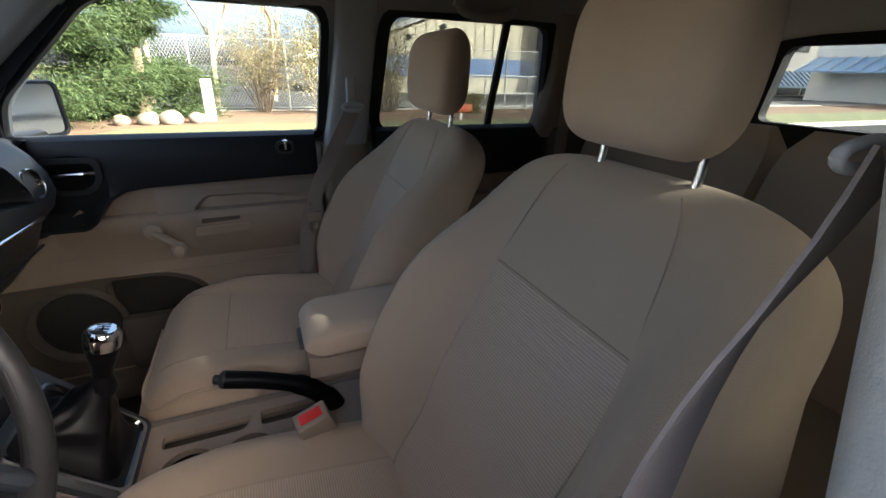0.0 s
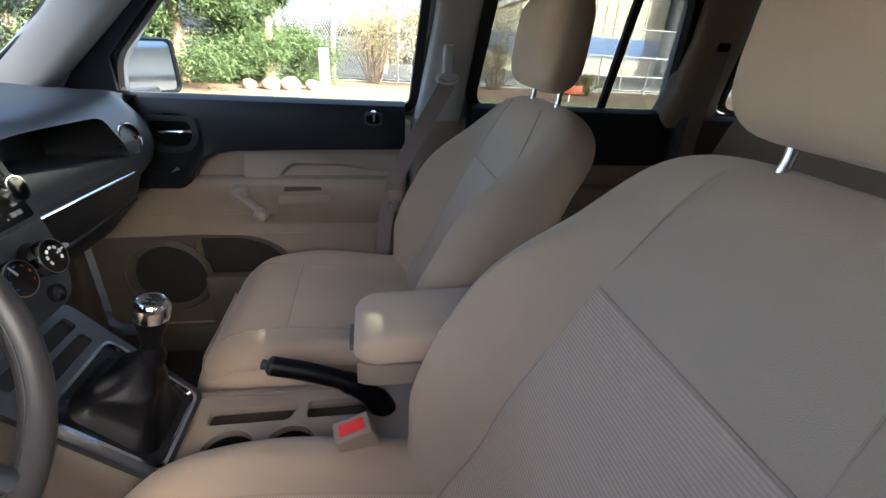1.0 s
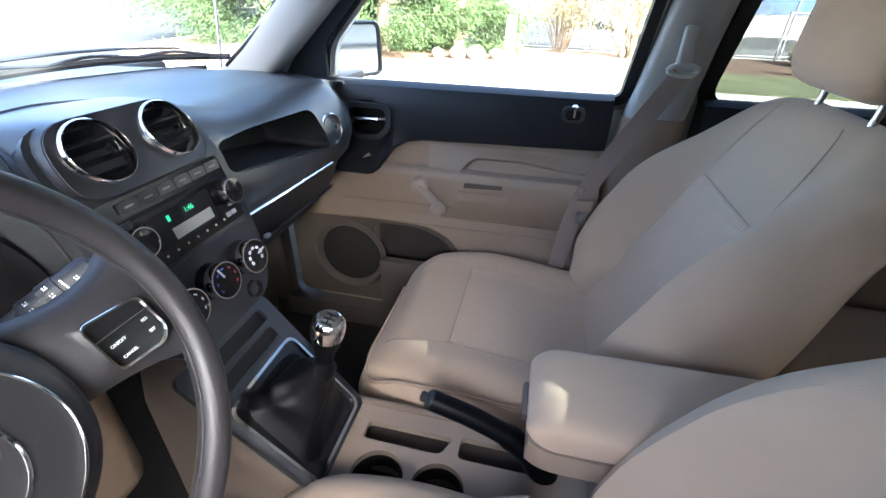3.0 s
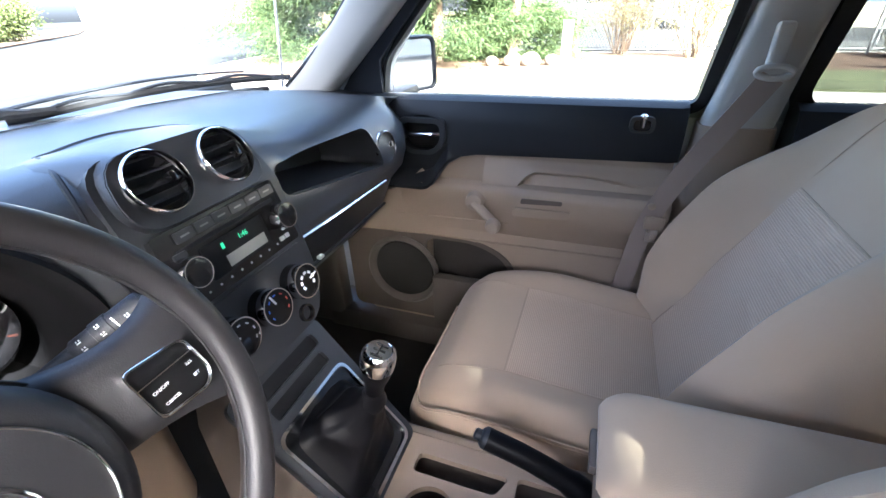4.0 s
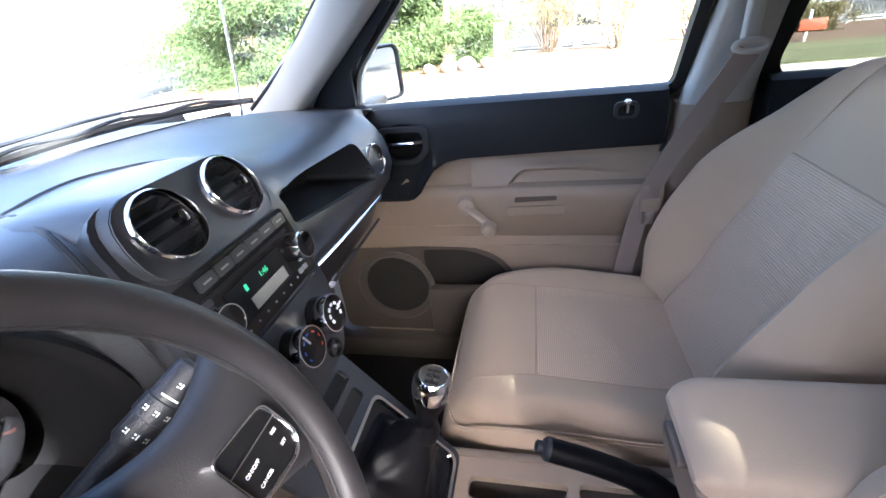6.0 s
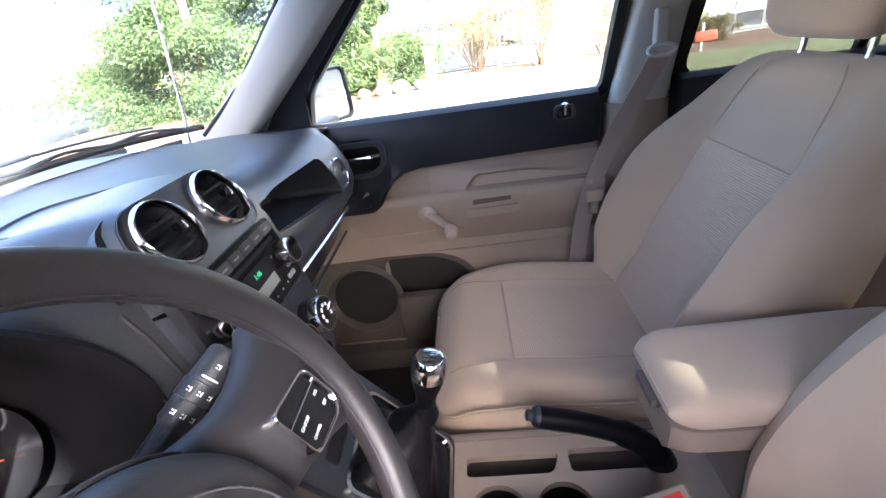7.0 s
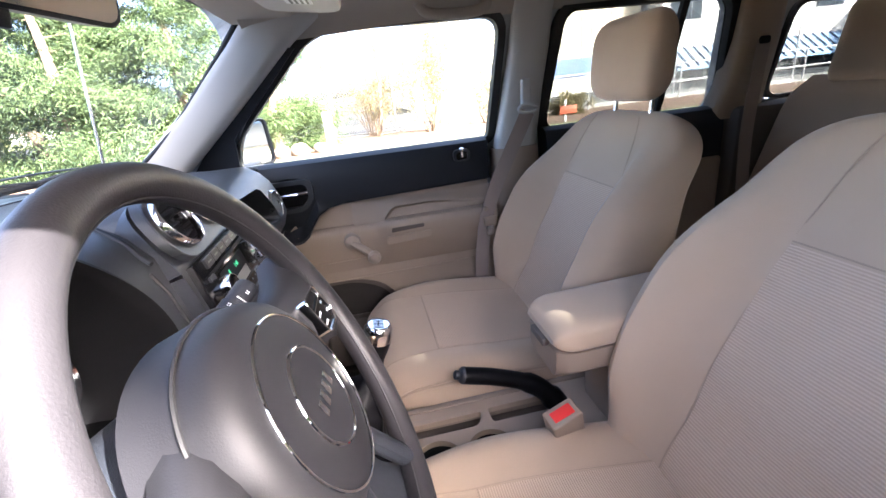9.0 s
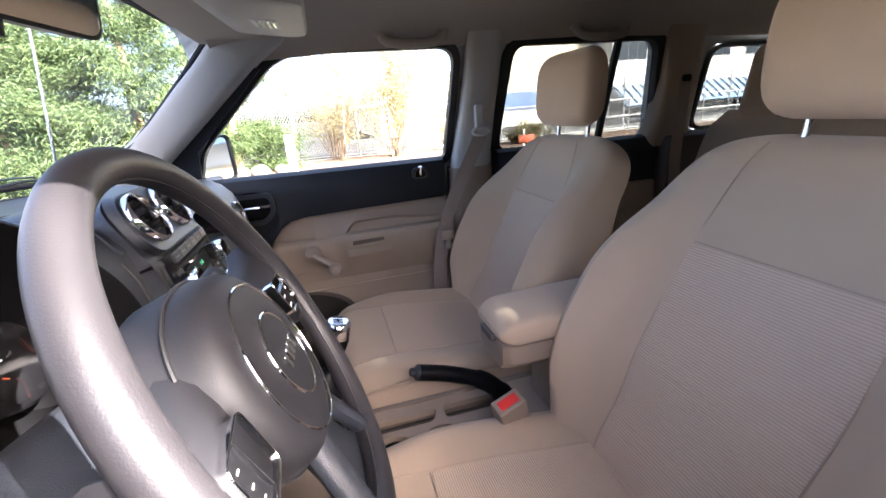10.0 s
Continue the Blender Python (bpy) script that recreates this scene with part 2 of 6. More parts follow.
def sq(v, e):
    return math.copysign(abs(v) ** e, v)


# ---- the car: shell ----
BELT, RAIL = 1.085, 1.395          # sill and head of the side windows
Y_BELT, Y_RAIL = 0.715, 0.605


def side(s):
    """Puts (x, z) on the leaning window plane of one side, w outwards."""
    def place(x, z, w):
        k = (z - BELT) / (RAIL - BELT)
        return Vector((x, s * (Y_BELT + (Y_RAIL - Y_BELT) * k + w), z))
    return place


FRONT_OPEN = [(-0.722, 1.083), (0.0, 1.083), (0.022, 1.397), (-0.415, 1.397), (-0.475, 1.374), (-0.548, 1.305), (-0.694, 1.168)]
FRONT_R = [0.02, 0.02, 0.05, 0.03, 0.03, 0.03, 0.03]
REAR_OPEN = [(0.185, 1.088), (0.790, 1.088), (0.712, 1.395), (0.205, 1.395)]
CARGO_OPEN = [(0.975, 1.10), (1.62, 1.10), (1.60, 1.365), (0.945, 1.365)]


def grow(poly, d):
    c = Vector((sum(p[0] for p in poly) / len(poly), sum(p[1] for p in poly) / len(poly)))
    out = []
    for p in poly:
        v = Vector(p) - c
        out.append((p[0] + math.copysign(d, v.x), p[1] + math.copysign(d, v.y)))
    return out


def body_side(s, number):
    place = side(s)
    outer = [(-0.97, 1.05), (1.75, 1.05), (1.72, 1.44), (-0.53, 1.44)]
    holes = [round_poly(grow(p, 0.012), r) for p, r in ((FRONT_OPEN, FRONT_R), (REAR_OPEN, 0.05), (CARGO_OPEN, 0.05))]
    bm = slab(outer, holes, 0.05, lambda u, v, w: place(u, v, w + 0.012))
    setting("wall_%d" % number, bm, PAINT, "painted steel side of the car with window openings", "car body")
    bm = box(-1.0, 1.78, s * 0.735, s * 0.86, 0.32, 1.055, 0.02)
    setting("body_side_%d" % number, bm, PAINT, "lower painted body side below the windows", "car body")


body_side(1, 1)
SHIFT["y"] = 0.03
body_side(-1, 2)
SHIFT["y"] = 0.0

# roof and headliner
prof = [(-0.60, 1.395), (-0.575, 1.425), (-0.52, 1.45), (-0.40, 1.462), (0, 1.472), (0.40, 1.462), (0.52, 1.45), (0.575, 1.425), (0.60, 1.395)]
rows = [(-0.60, -0.022), (-0.50, -0.012), (-0.3, 0.0), (0.4, 0.008), (1.2, 0.0), (1.6, -0.02), (1.74, -0.05)]
rings = [[Vector((x, y, z + d)) for y, z in prof] + [Vector((x, y * 1.03, z + d + 0.02)) for y, z in reversed(prof)] for x, d in rows]
setting("ceiling", loft(rings), LINER, "light beige cloth headliner under the roof", "headliner")
rings = [[Vector((x, y * 1.09, z + d + 0.035)) for y, z in prof] + [Vector((x, y * 1.09, z + d + 0.06)) for y, z in reversed(prof)] for x, d in [(-0.67, -0.035)] + rows[1:] + [(1.80, -0.06)]]
setting("roof", loft(rings), PAINT, "silver painted steel roof of the car", "car roof")

# floor, firewall and tailgate
setting("floor", box(-1.36, 1.75, -0.74, 0.74, 0.28, 0.36, 0.0), CARPET, "dark brown carpet on the car floor", "carpet")
setting("wall_front", box(-1.38, -1.30, -0.80, 0.80, 0.3, 1.09, 0.01), DULL, "black firewall behind the footwells", "firewall")
TAIL_OPEN = [(-0.56, 1.10), (0.56, 1.10), (0.50, 1.38), (-0.50, 1.38)]
bm = slab([(-0.80, 0.35), (0.80, 0.35), (0.74, 1.1), (0.62, 1.46), (-0.62, 1.46), (-0.74, 1.1)], [round_poly(TAIL_OPEN, 0.04)], 0.05,
          lambda u, v, w: Vector((1.78 - 0.12 * max(0, v - 1.0) + w, u, v)))
setting("wall_rear", bm, DULL, "dark trimmed tailgate with a window opening", "tailgate")
bm = slab(round_poly(grow(TAIL_OPEN, 0.01), 0.04), [], 0.004, lambda u, v, w: Vector((1.80 - 0.12 * max(0, v - 1.0) + w, u, v)))
g = setting("window_5", bm, TAILGLASS, "tinted glass of the tailgate", "window")

# windscreen
WS0, WS1 = (-1.04, 1.095), (-0.615, 1.445)


def screen(u, v, w):
    return Vector((WS0[0] + (WS1[0] - WS0[0]) * v - w * 0.6 - 0.20 * (1 - (u / 0.62) ** 2) * (1 - 0.85 * v), u * (1 - 0.08 * v), WS0[1] + (WS1[1] - WS0[1]) * v + w * 0.8))


rings = [[screen(-0.66 + 1.32 * i / 24, v, w) for i in range(25)] for v in (0, 0.33, 0.66, 1.0) for w in (0.0,)]
bm = loft(rings, False, False)
g = setting("windscreen", bm, SCREEN, "clear laminated windscreen glass", "windscreen")
g.visible_shadow = False


def window(number, poly, mat, s, label):
    g = setting("window_%d" % number, slab(round_poly(grow(poly, 0.008), FRONT_R if len(poly) > 4 else 0.05), [], 0.004, lambda u, v, w: side(s)(u, v, w + 0.018)), mat, label, "window")
    g.visible_shadow = mat is not PANE


window(1, FRONT_OPEN, PANE, 1, "closed side window of the passenger door")
window(2, REAR_OPEN, TINTED, 1, "tinted rear door window")
window(3, CARGO_OPEN, TINTED, 1, "tinted cargo side window")
SHIFT["y"] = 0.03
window(4, REAR_OPEN, TINTED, -1, "tinted rear door window on the driver side")
window(6, CARGO_OPEN, PRIVACY, -1, "tinted cargo side window")
SHIFT["y"] = 0.0


def seal(number, poly, s, wide, r):
    rr = FRONT_R if len(poly) > 4 else r
    outer, inner = round_poly(grow(poly, wide), [v + wide for v in rr] if len(poly) > 4 else r + wide), round_poly(poly, rr)
    setting("window_seal_%d" % number, ring_plate(outer, inner, 0.03, lambda u, v, w: side(s)(u, v, w - 0.006)), RUBBER, "black rubber and painted frame round the window", "window frame")


for i, (poly, s, w, r) in enumerate([(FRONT_OPEN, 1, 0.022, 0.045), (REAR_OPEN, 1, 0.030, 0.045), (CARGO_OPEN, 1, 0.012, 0.05), (FRONT_OPEN, -1, 0.022, 0.045), (REAR_OPEN, -1, 0.030, 0.045), (CARGO_OPEN, -1, 0.012, 0.05)]):
    SHIFT["y"] = 0.03 if s < 0 else 0.0
    seal(i + 1, poly, s, w, r)
for n, s in ((1, 1), (2, -1)):
    SHIFT["y"] = 0.03 if s < 0 else 0.0
    bm = slab([(0.570, 1.088), (0.590, 1.088), (0.577, 1.395), (0.557, 1.395)], [], 0.016, lambda u, v, w: side(s)(u, v, w + 0.001))
    setting("window_bar_%d" % n, bm, RUBBER, "black upright bar in the rear door window", "window bar")


def pillar(name, pts, width, depth, s, mat, label):
    """Trim along a line of (x, y, z), rounded towards the cabin; width lies along the car."""
    rings = []
    for (x, y, z), w, d in zip(pts, width, depth):
        ring = []
        for a in range(16):
            t = 2 * math.pi * a / 16
            ring.append(Vector((x + w / 2 * sq(math.cos(t), 0.55), s * (y - d * sq(math.sin(t), 0.55)), z)))
        rings.append(ring)
    return setting(name, loft(rings), mat, label, "pillar trim")


for n, s in ((1, 1), (2, -1)):
    SHIFT["y"] = 0.03 if s < 0 else 0.0
    # windscreen pillar
    pts = [(-0.985, 0.672, 1.05), (-0.855, 0.655, 1.145), (-0.72, 0.636, 1.255), (-0.575, 0.608, 1.38), (-0.52, 0.59, 1.42), (-0.47, 0.575, 1.45)]
    pillar("windscreen_pillar_%d" % n, pts, [0.17, 0.15, 0.145, 0.155, 0.18, 0.22], [0.042] * 6, s, PILLAR, "pale grey windscreen pillar trim")
    # sail panel ahead of the door window
    bm = slab([(-0.87, 1.055), (-0.722, 1.07), (-0.704, 1.172), (-0.556, 1.312), (-0.500, 1.366), (-0.530, 1.372), (-0.62, 1.298), (-0.73, 1.205)], [], 0.012, lambda u, v, w: side(s)(u, v, w - 0.02))
    setting("sail_panel_%d" % n, bm, BLACK, "black triangular panel at the front of the door window", "trim")
    # centre pillar
    pts = [(0.075, 0.688, 1.05), (0.085, 0.678, 1.12), (0.095, 0.655, 1.22), (0.105, 0.625, 1.32), (0.108, 0.600, 1.40), (0.108, 0.565, 1.445)]
    pts = [(x - (0.062 if s < 0 else 0.0), y - (0.004 if s < 0 and z < 1.35 else 0.0), z) for x, y, z in pts]
    pillar("centre_pillar_%d" % n, pts, [0.128, 0.12, 0.112, 0.108, 0.108, 0.11], [0.035, 0.035, 0.035, 0.033, 0.018, 0.001], s, PILLAR, "pale grey upper trim of the centre pillar")
    pts = [(0.075, 0.690, 0.35), (0.075, 0.690, 0.8), (0.075, 0.690, 1.052)]
    pillar("centre_pillar_foot_%d" % n, pts, [0.19, 0.16, 0.14], [0.06, 0.05, 0.042], s, TAN, "tan lower trim of the centre pillar")
    # rear pillar: tan in place of the pale trim paints in the rear cabin's shade
    pts = [(0.83, 0.70, 1.05), (0.84, 0.68, 1.15), (0.83, 0.64, 1.28), (0.81, 0.60, 1.40), (0.80, 0.565, 1.445)]
    pillar("rear_pillar_%d" % n, pts, [0.20, 0.16, 0.145, 0.15, 0.15], [0.045, 0.045, 0.042, 0.020, 0.001], s, TAN, "plastic trim of the rear pillar, shade in its tan colour")
    pts = [(1.68, 0.70, 1.05), (1.68, 0.66, 1.22), (1.66, 0.60, 1.40), (1.66, 0.565, 1.445)]
    pillar("tail_pillar_%d" % n, pts, [0.14, 0.13, 0.14, 0.2], [0.05] * 4, s, TAN, "taupe plastic trim of the tailgate pillar")
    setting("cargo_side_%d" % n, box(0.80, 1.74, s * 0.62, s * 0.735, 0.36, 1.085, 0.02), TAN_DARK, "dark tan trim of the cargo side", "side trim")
SHIFT["y"] = 0.0
setting("header_trim", box(-0.632, -0.48, -0.58, 0.60, 1.425, 1.452, 0.01), LINER, "beige header trim above the windscreen", "trim")


# ---- doors ----
def front_door(s, number, full):
    d = thing("door_%d" % number, "closed front car door with charcoal top and tan lower trim", "car door", "", "structure")
    # dark upper trim
    prof = [(0.728, 1.082), (0.712, 1.091), (0.690, 1.091), (0.670, 1.082), (0.660, 1.062), (0.655, 1.03), (0.655, 0.93), (0.69, 0.93), (0.728, 0.95)]
    foot = [(-0.80, 0.862), (-0.60, 0.862), (-0.585, 0.866), (-0.568, 0.880), (-0.551, 0.908), (-0.53, 0.935), (-0.50, 0.950), (-0.46, 0.956), (-0.30, 0.961), (-0.03, 0.968), (-0.014, 0.968)]
    rings = []
    for x, b in foot:
        near = 0.626 + 0.032 * smoothstep(-0.56, -0.48, x)
        prof_ = prof[:6] + [(0.655, b + 0.045), (near, b + 0.010), (near + 0.003, b + 0.002), (near + 0.012, b - 0.001), (0.728, b)]
        rings.append([Vector((x, s * (y + (0.008 if x == -0.014 else 0)), z)) for y, z in prof_])
    bm = loft(rings)
    up = part("upper_panel", bm, BLACK, d, "charcoal grained upper panel")
    if full:
        carve(up, [moved(lathe([(0.062, -0.05), (0.062, 0.05)], Matrix.Diagonal((1.0, 1.0, 0.74, 1)) @ pose(0, 0, 0, 90), 40), Matrix.Translation((-0.598, 0.662, 1.004)))])
    # lower tan panel
    low = [(-0.86, 0.52), (-0.86, 0.80), (-0.66, 0.862), (-0.595, 0.925), (-0.53, 0.955), (-0.02, 0.975), (-0.005, 0.50), (-0.1, 0.42), (-0.8, 0.42)]
    pk = round_poly([(-0.60, 0.54), (-0.60, 0.716), (-0.46, 0.716), (-0.38, 0.68), (-0.345, 0.61), (-0.345, 0.54)], [0.02, 0.03, 0.06, 0.05, 0.03, 0.02])
    bm = slab(round_poly(low, [0.05, 0.03, 0.03, 0.05, 0.05, 0.01, 0.05, 0.05, 0.1]), [pk], 0.05, lambda u, v, w: Vector((u, s * (0.645 + w + 0.03 * smoothstep(0.88, 0.97, v)), v)))
    part("lower_panel", bm, TAN, d)
    # ledge and armrest
    rings = []
    for i in range(41):
        x = -0.665 + 0.65 * i / 40
        k = smoothstep(-0.385, -0.33, x)
        e = smoothstep(-0.70, -0.60, x)
        top = 0.866 + 0.022 * e + 0.007 * k
        out = 0.645 - 0.014 * e - 0.028 * k
        bot = 0.755
        rings.append([Vector((x, s * y, z)) for y, z in ((0.66, top + 0.004), (out + 0.012, top + 0.002), (out + 0.003, top - 0.006), (out, top - 0.018), (out + 0.002, 0.835), (out + 0.010 * (1 - k) + 0.02 * k, 0.80), (0.646, bot), (0.66, bot - 0.002))])
    part("armrest", loft(rings), TAN, d, "moulded tan armrest and ledge")
    for name, z0, x0, x1 in (("trim_line", 0.722, -0.70, -0.05),):
        part(name, tube([(x0, s * 0.645, z0), (x1, s * 0.645, z0 + 0.006)], 0.0035, 8), TAN, d)
    part("trim_line", tube([(-0.69, s * 0.643, 0.783), (-0.05, s * 0.640, 0.795)], 0.0025, 8), TAN, d)
    if not full:
        return d
    # pull cup in the armrest: a flat dark plate paints the shade inside it
    cup = round_poly([(-0.336, 0.866), (-0.240, 0.870), (-0.240, 0.880), (-0.334, 0.879)], 0.004)
    part("pull_cup", slab(cup, [], 0.002, lambda u, v, w: Vector((u, 0.6005 + w, v))), SHADED_BROWN, d, "pull cup in the armrest, shade painted as a dark plate")
    lip = round_poly([(-0.354, 0.832), (-0.221, 0.838), (-0.221, 0.857), (-0.352, 0.855)], 0.006)
    part("cup_lip", slab(lip, [], 0.006, lambda u, v, w: Vector((u, 0.598 + w, v))), TAN, d)
    bm = bmesh.new()
    rows_ = []
    for jz in range(49):
        z = 0.838 + 0.114 * jz / 48
        row = []
        for ix in range(89):
            x = -0.440 + 0.425 * ix / 88
            arch = 0.926 - 0.014 * smoothstep(-0.22, -0.06, x)
            corner = max(0.0, -0.306 - x)
            gap = max(z - (arch - 0.9 * corner ** 2 / 0.05), -0.354 - x)      # over zero: outside the scoop
            edge = min(smoothstep(-0.440, -0.395, x), 1.0 - smoothstep(0.935, 0.952, z))
            proud = 0.017 * smoothstep(-0.004, 0.006, gap) * math.exp(-max(0.0, gap) / 0.032) * edge * (1 - 0.75 * smoothstep(-0.26, -0.03, x))
            wall_y = 0.645 + 0.03 * smoothstep(0.88, 0.97, z)
            row.append(bm.verts.new((x, wall_y - 0.0012 - proud, z)))
        rows_.append(row)
    for a_, b_ in zip(rows_, rows_[1:]):
        for c_ in range(88):
            bm.faces.new((a_[c_], a_[c_ + 1], b_[c_ + 1], b_[c_]))
    part("armrest_rim", bm, TAN, d, "moulded tan hood over the armrest")
    # speaker and map pocket
    part("speaker_ring", moved(lathe([(0.108, 0.0), (0.115, 0.014), (0.106, 0.024), (0.098, 0.016), (0.092, 0.002)], pose(0, 0, 0, 90), 48), Matrix.Translation((-0.675, 0.645, 0.600))), TAN_DARK, d)
    part("speaker_grille", moved(lathe([(0.094, 0.0), (0.090, 0.006), (0.05, 0.009), (0.001, 0.010)], pose(0, 0, 0, 90), 48), Matrix.Translation((-0.675, 0.643, 0.600))), SPEAKER, d, "dark perforated speaker grille")
    # darker pod plate; its colour also holds the shade under the dashboard
    pod_out = round_poly([(-0.858, 0.44), (-0.858, 0.716), (-0.60, 0.726), (-0.45, 0.724), (-0.37, 0.690), (-0.328, 0.615), (-0.325, 0.44)], [0.03, 0.03, 0.02, 0.06, 0.06, 0.03, 0.03])
    part("lower_pod", slab(pod_out, [pk], 0.006, lambda u, v, w: Vector((u, 0.6415 + w, v))), SHADED_BROWN, d, "brown moulded pod round the speaker, footwell shade in its colour")
    # pocket backing in the carpet colour, so the recess shade is painted in
    part("map_pocket", box(-0.62, -0.33, 0.696, 0.702, 0.50, 0.72, 0.0), CARPET, d, "recessed map pocket, shade in its dark backing")
    part("pocket_wall", box(-0.58, -0.05, 0.605, 0.645, 0.44, 0.612, 0.018), TAN_DARK, d, "outer wall of the map pocket")
    # window crank
    c = part("window_crank", lathe([(0.023, 0), (0.024, 0.016), (0.021, 0.032), (0.010, 0.037)], Matrix.Translation((-0.453, 0.640, 0.852)) @ pose(0, 0, 0, 90), 24), CRANK, d, "tan window crank")
    part("crank_arm", tube([(-0.453, 0.612, 0.852), (-0.425, 0.606, 0.830), (-0.397, 0.602, 0.806)], [0.0165, 0.0155, 0.015], 14, False, 0.6), CRANK, c)
    part("crank_knob", lathe([(0.012, 0), (0.018, 0.008), (0.019, 0.02), (0.014, 0.032), (0.004, 0.036)], Matrix.Translation((-0.397, 0.602, 0.806)) @ pose(0, 0, 0, 90), 24), CRANK, c)
    # inner handle
    bez = round_poly([(-0.660, 1.045), (-0.535, 1.045), (-0.535, 0.985), (-0.565, 0.955), (-0.635, 0.955), (-0.660, 0.985)], 0.022)
    inn = round_poly([(-0.647, 1.033), (-0.548, 1.033), (-0.548, 0.991), (-0.572, 0.967), (-0.628, 0.967), (-0.647, 0.991)], 0.018)
    part("handle_bezel", ring_plate(bez, inn, 0.014, lambda u, v, w: Vector((u, 0.655 - w, v))), DASH, d)
    part("handle_well", slab(inn, [], 0.004, lambda u, v, w: Vector((u, 0.690 + w - 0.02, v))), DULL, d, "dark recess behind the handle")
    h = spline([(-0.642, 0.655, 1.004), (-0.61, 0.645, 1.005), (-0.57, 0.643, 1.007), (-0.545, 0.652, 1.008)], 6)
    part("door_handle", tube(h, 0.0085, 12, False, 0.75), CHROME, d, "chrome inner door handle")
    # lock knob
    lk = round_poly([(-0.125, 1.068), (-0.075, 1.068), (-0.075, 1.034), (-0.125, 1.034)], 0.014)
    lk_in = round_poly([(-0.117, 1.061), (-0.083, 1.061), (-0.083, 1.038), (-0.117, 1.038)], 0.009)
    part("lock_bezel", ring_plate(lk, lk_in, 0.012, lambda u, v, w: Vector((u, 0.645 + w, v))), DASH, d)
    part("lock_well", slab(lk_in, [], 0.003, lambda u, v, w: Vector((u, 0.652 + w, v))), GLOSS, d, "gloss black lock recess")
    part("lock_knob", join(tube([(-0.099, 0.650, 1.046), (-0.099, 0.648, 1.064)], 0.005, 12), lathe([(0.003, 0), (0.008, 0.004), (0.008, 0.01), (0.003, 0.014)], Matrix.Translation((-0.099, 0.648, 1.06)), 16)), CHROME, d, "chrome lock button")
    return d


front_door(1, 1, True)
SHIFT["y"] = 0.03
front_door(-1, 2, False)
SHIFT["y"] = 0.0


def rear_door(s, number):
    d = thing("door_%d" % number, "closed rear car door with charcoal top and tan trim", "car door", "", "structure")
    prof = [(0.728, 1.085), (0.712, 1.094), (0.690, 1.094), (0.670, 1.085), (0.660, 1.065), (0.655, 1.03), (0.655, 0.93), (0.728, 0.93)]
    part("upper_panel", loft([[Vector((x, s * y, z)) for y, z in prof] for x in (0.17, 0.4, 0.6, 0.78)]), BLACK, d)
    part("lower_panel", box(0.17, 0.78, s * 0.645, s * 0.73, 0.40, 0.935, 0.01), TAN, d)
    part("armrest", box(0.25, 0.62, s * 0.60, s * 0.65, 0.82, 0.88, 0.014), TAN, d)
    part("lock_bezel", box(0.225, 0.275, s * 0.650, s * 0.662, 1.030, 1.068, 0.01), GLOSS, d)
    part("door_handle", tube([(0.30, s * 0.645, 1.0), (0.36, s * 0.643, 1.002)], 0.008, 10), CHROME, d)
    return d


rear_door(1, 3)
SHIFT["y"] = 0.03
rear_door(-1, 4)
SHIFT["y"] = 0.0
for n, s in ((1, 1), (2, -1)):
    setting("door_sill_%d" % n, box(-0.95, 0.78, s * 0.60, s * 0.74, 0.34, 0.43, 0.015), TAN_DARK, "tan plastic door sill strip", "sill")


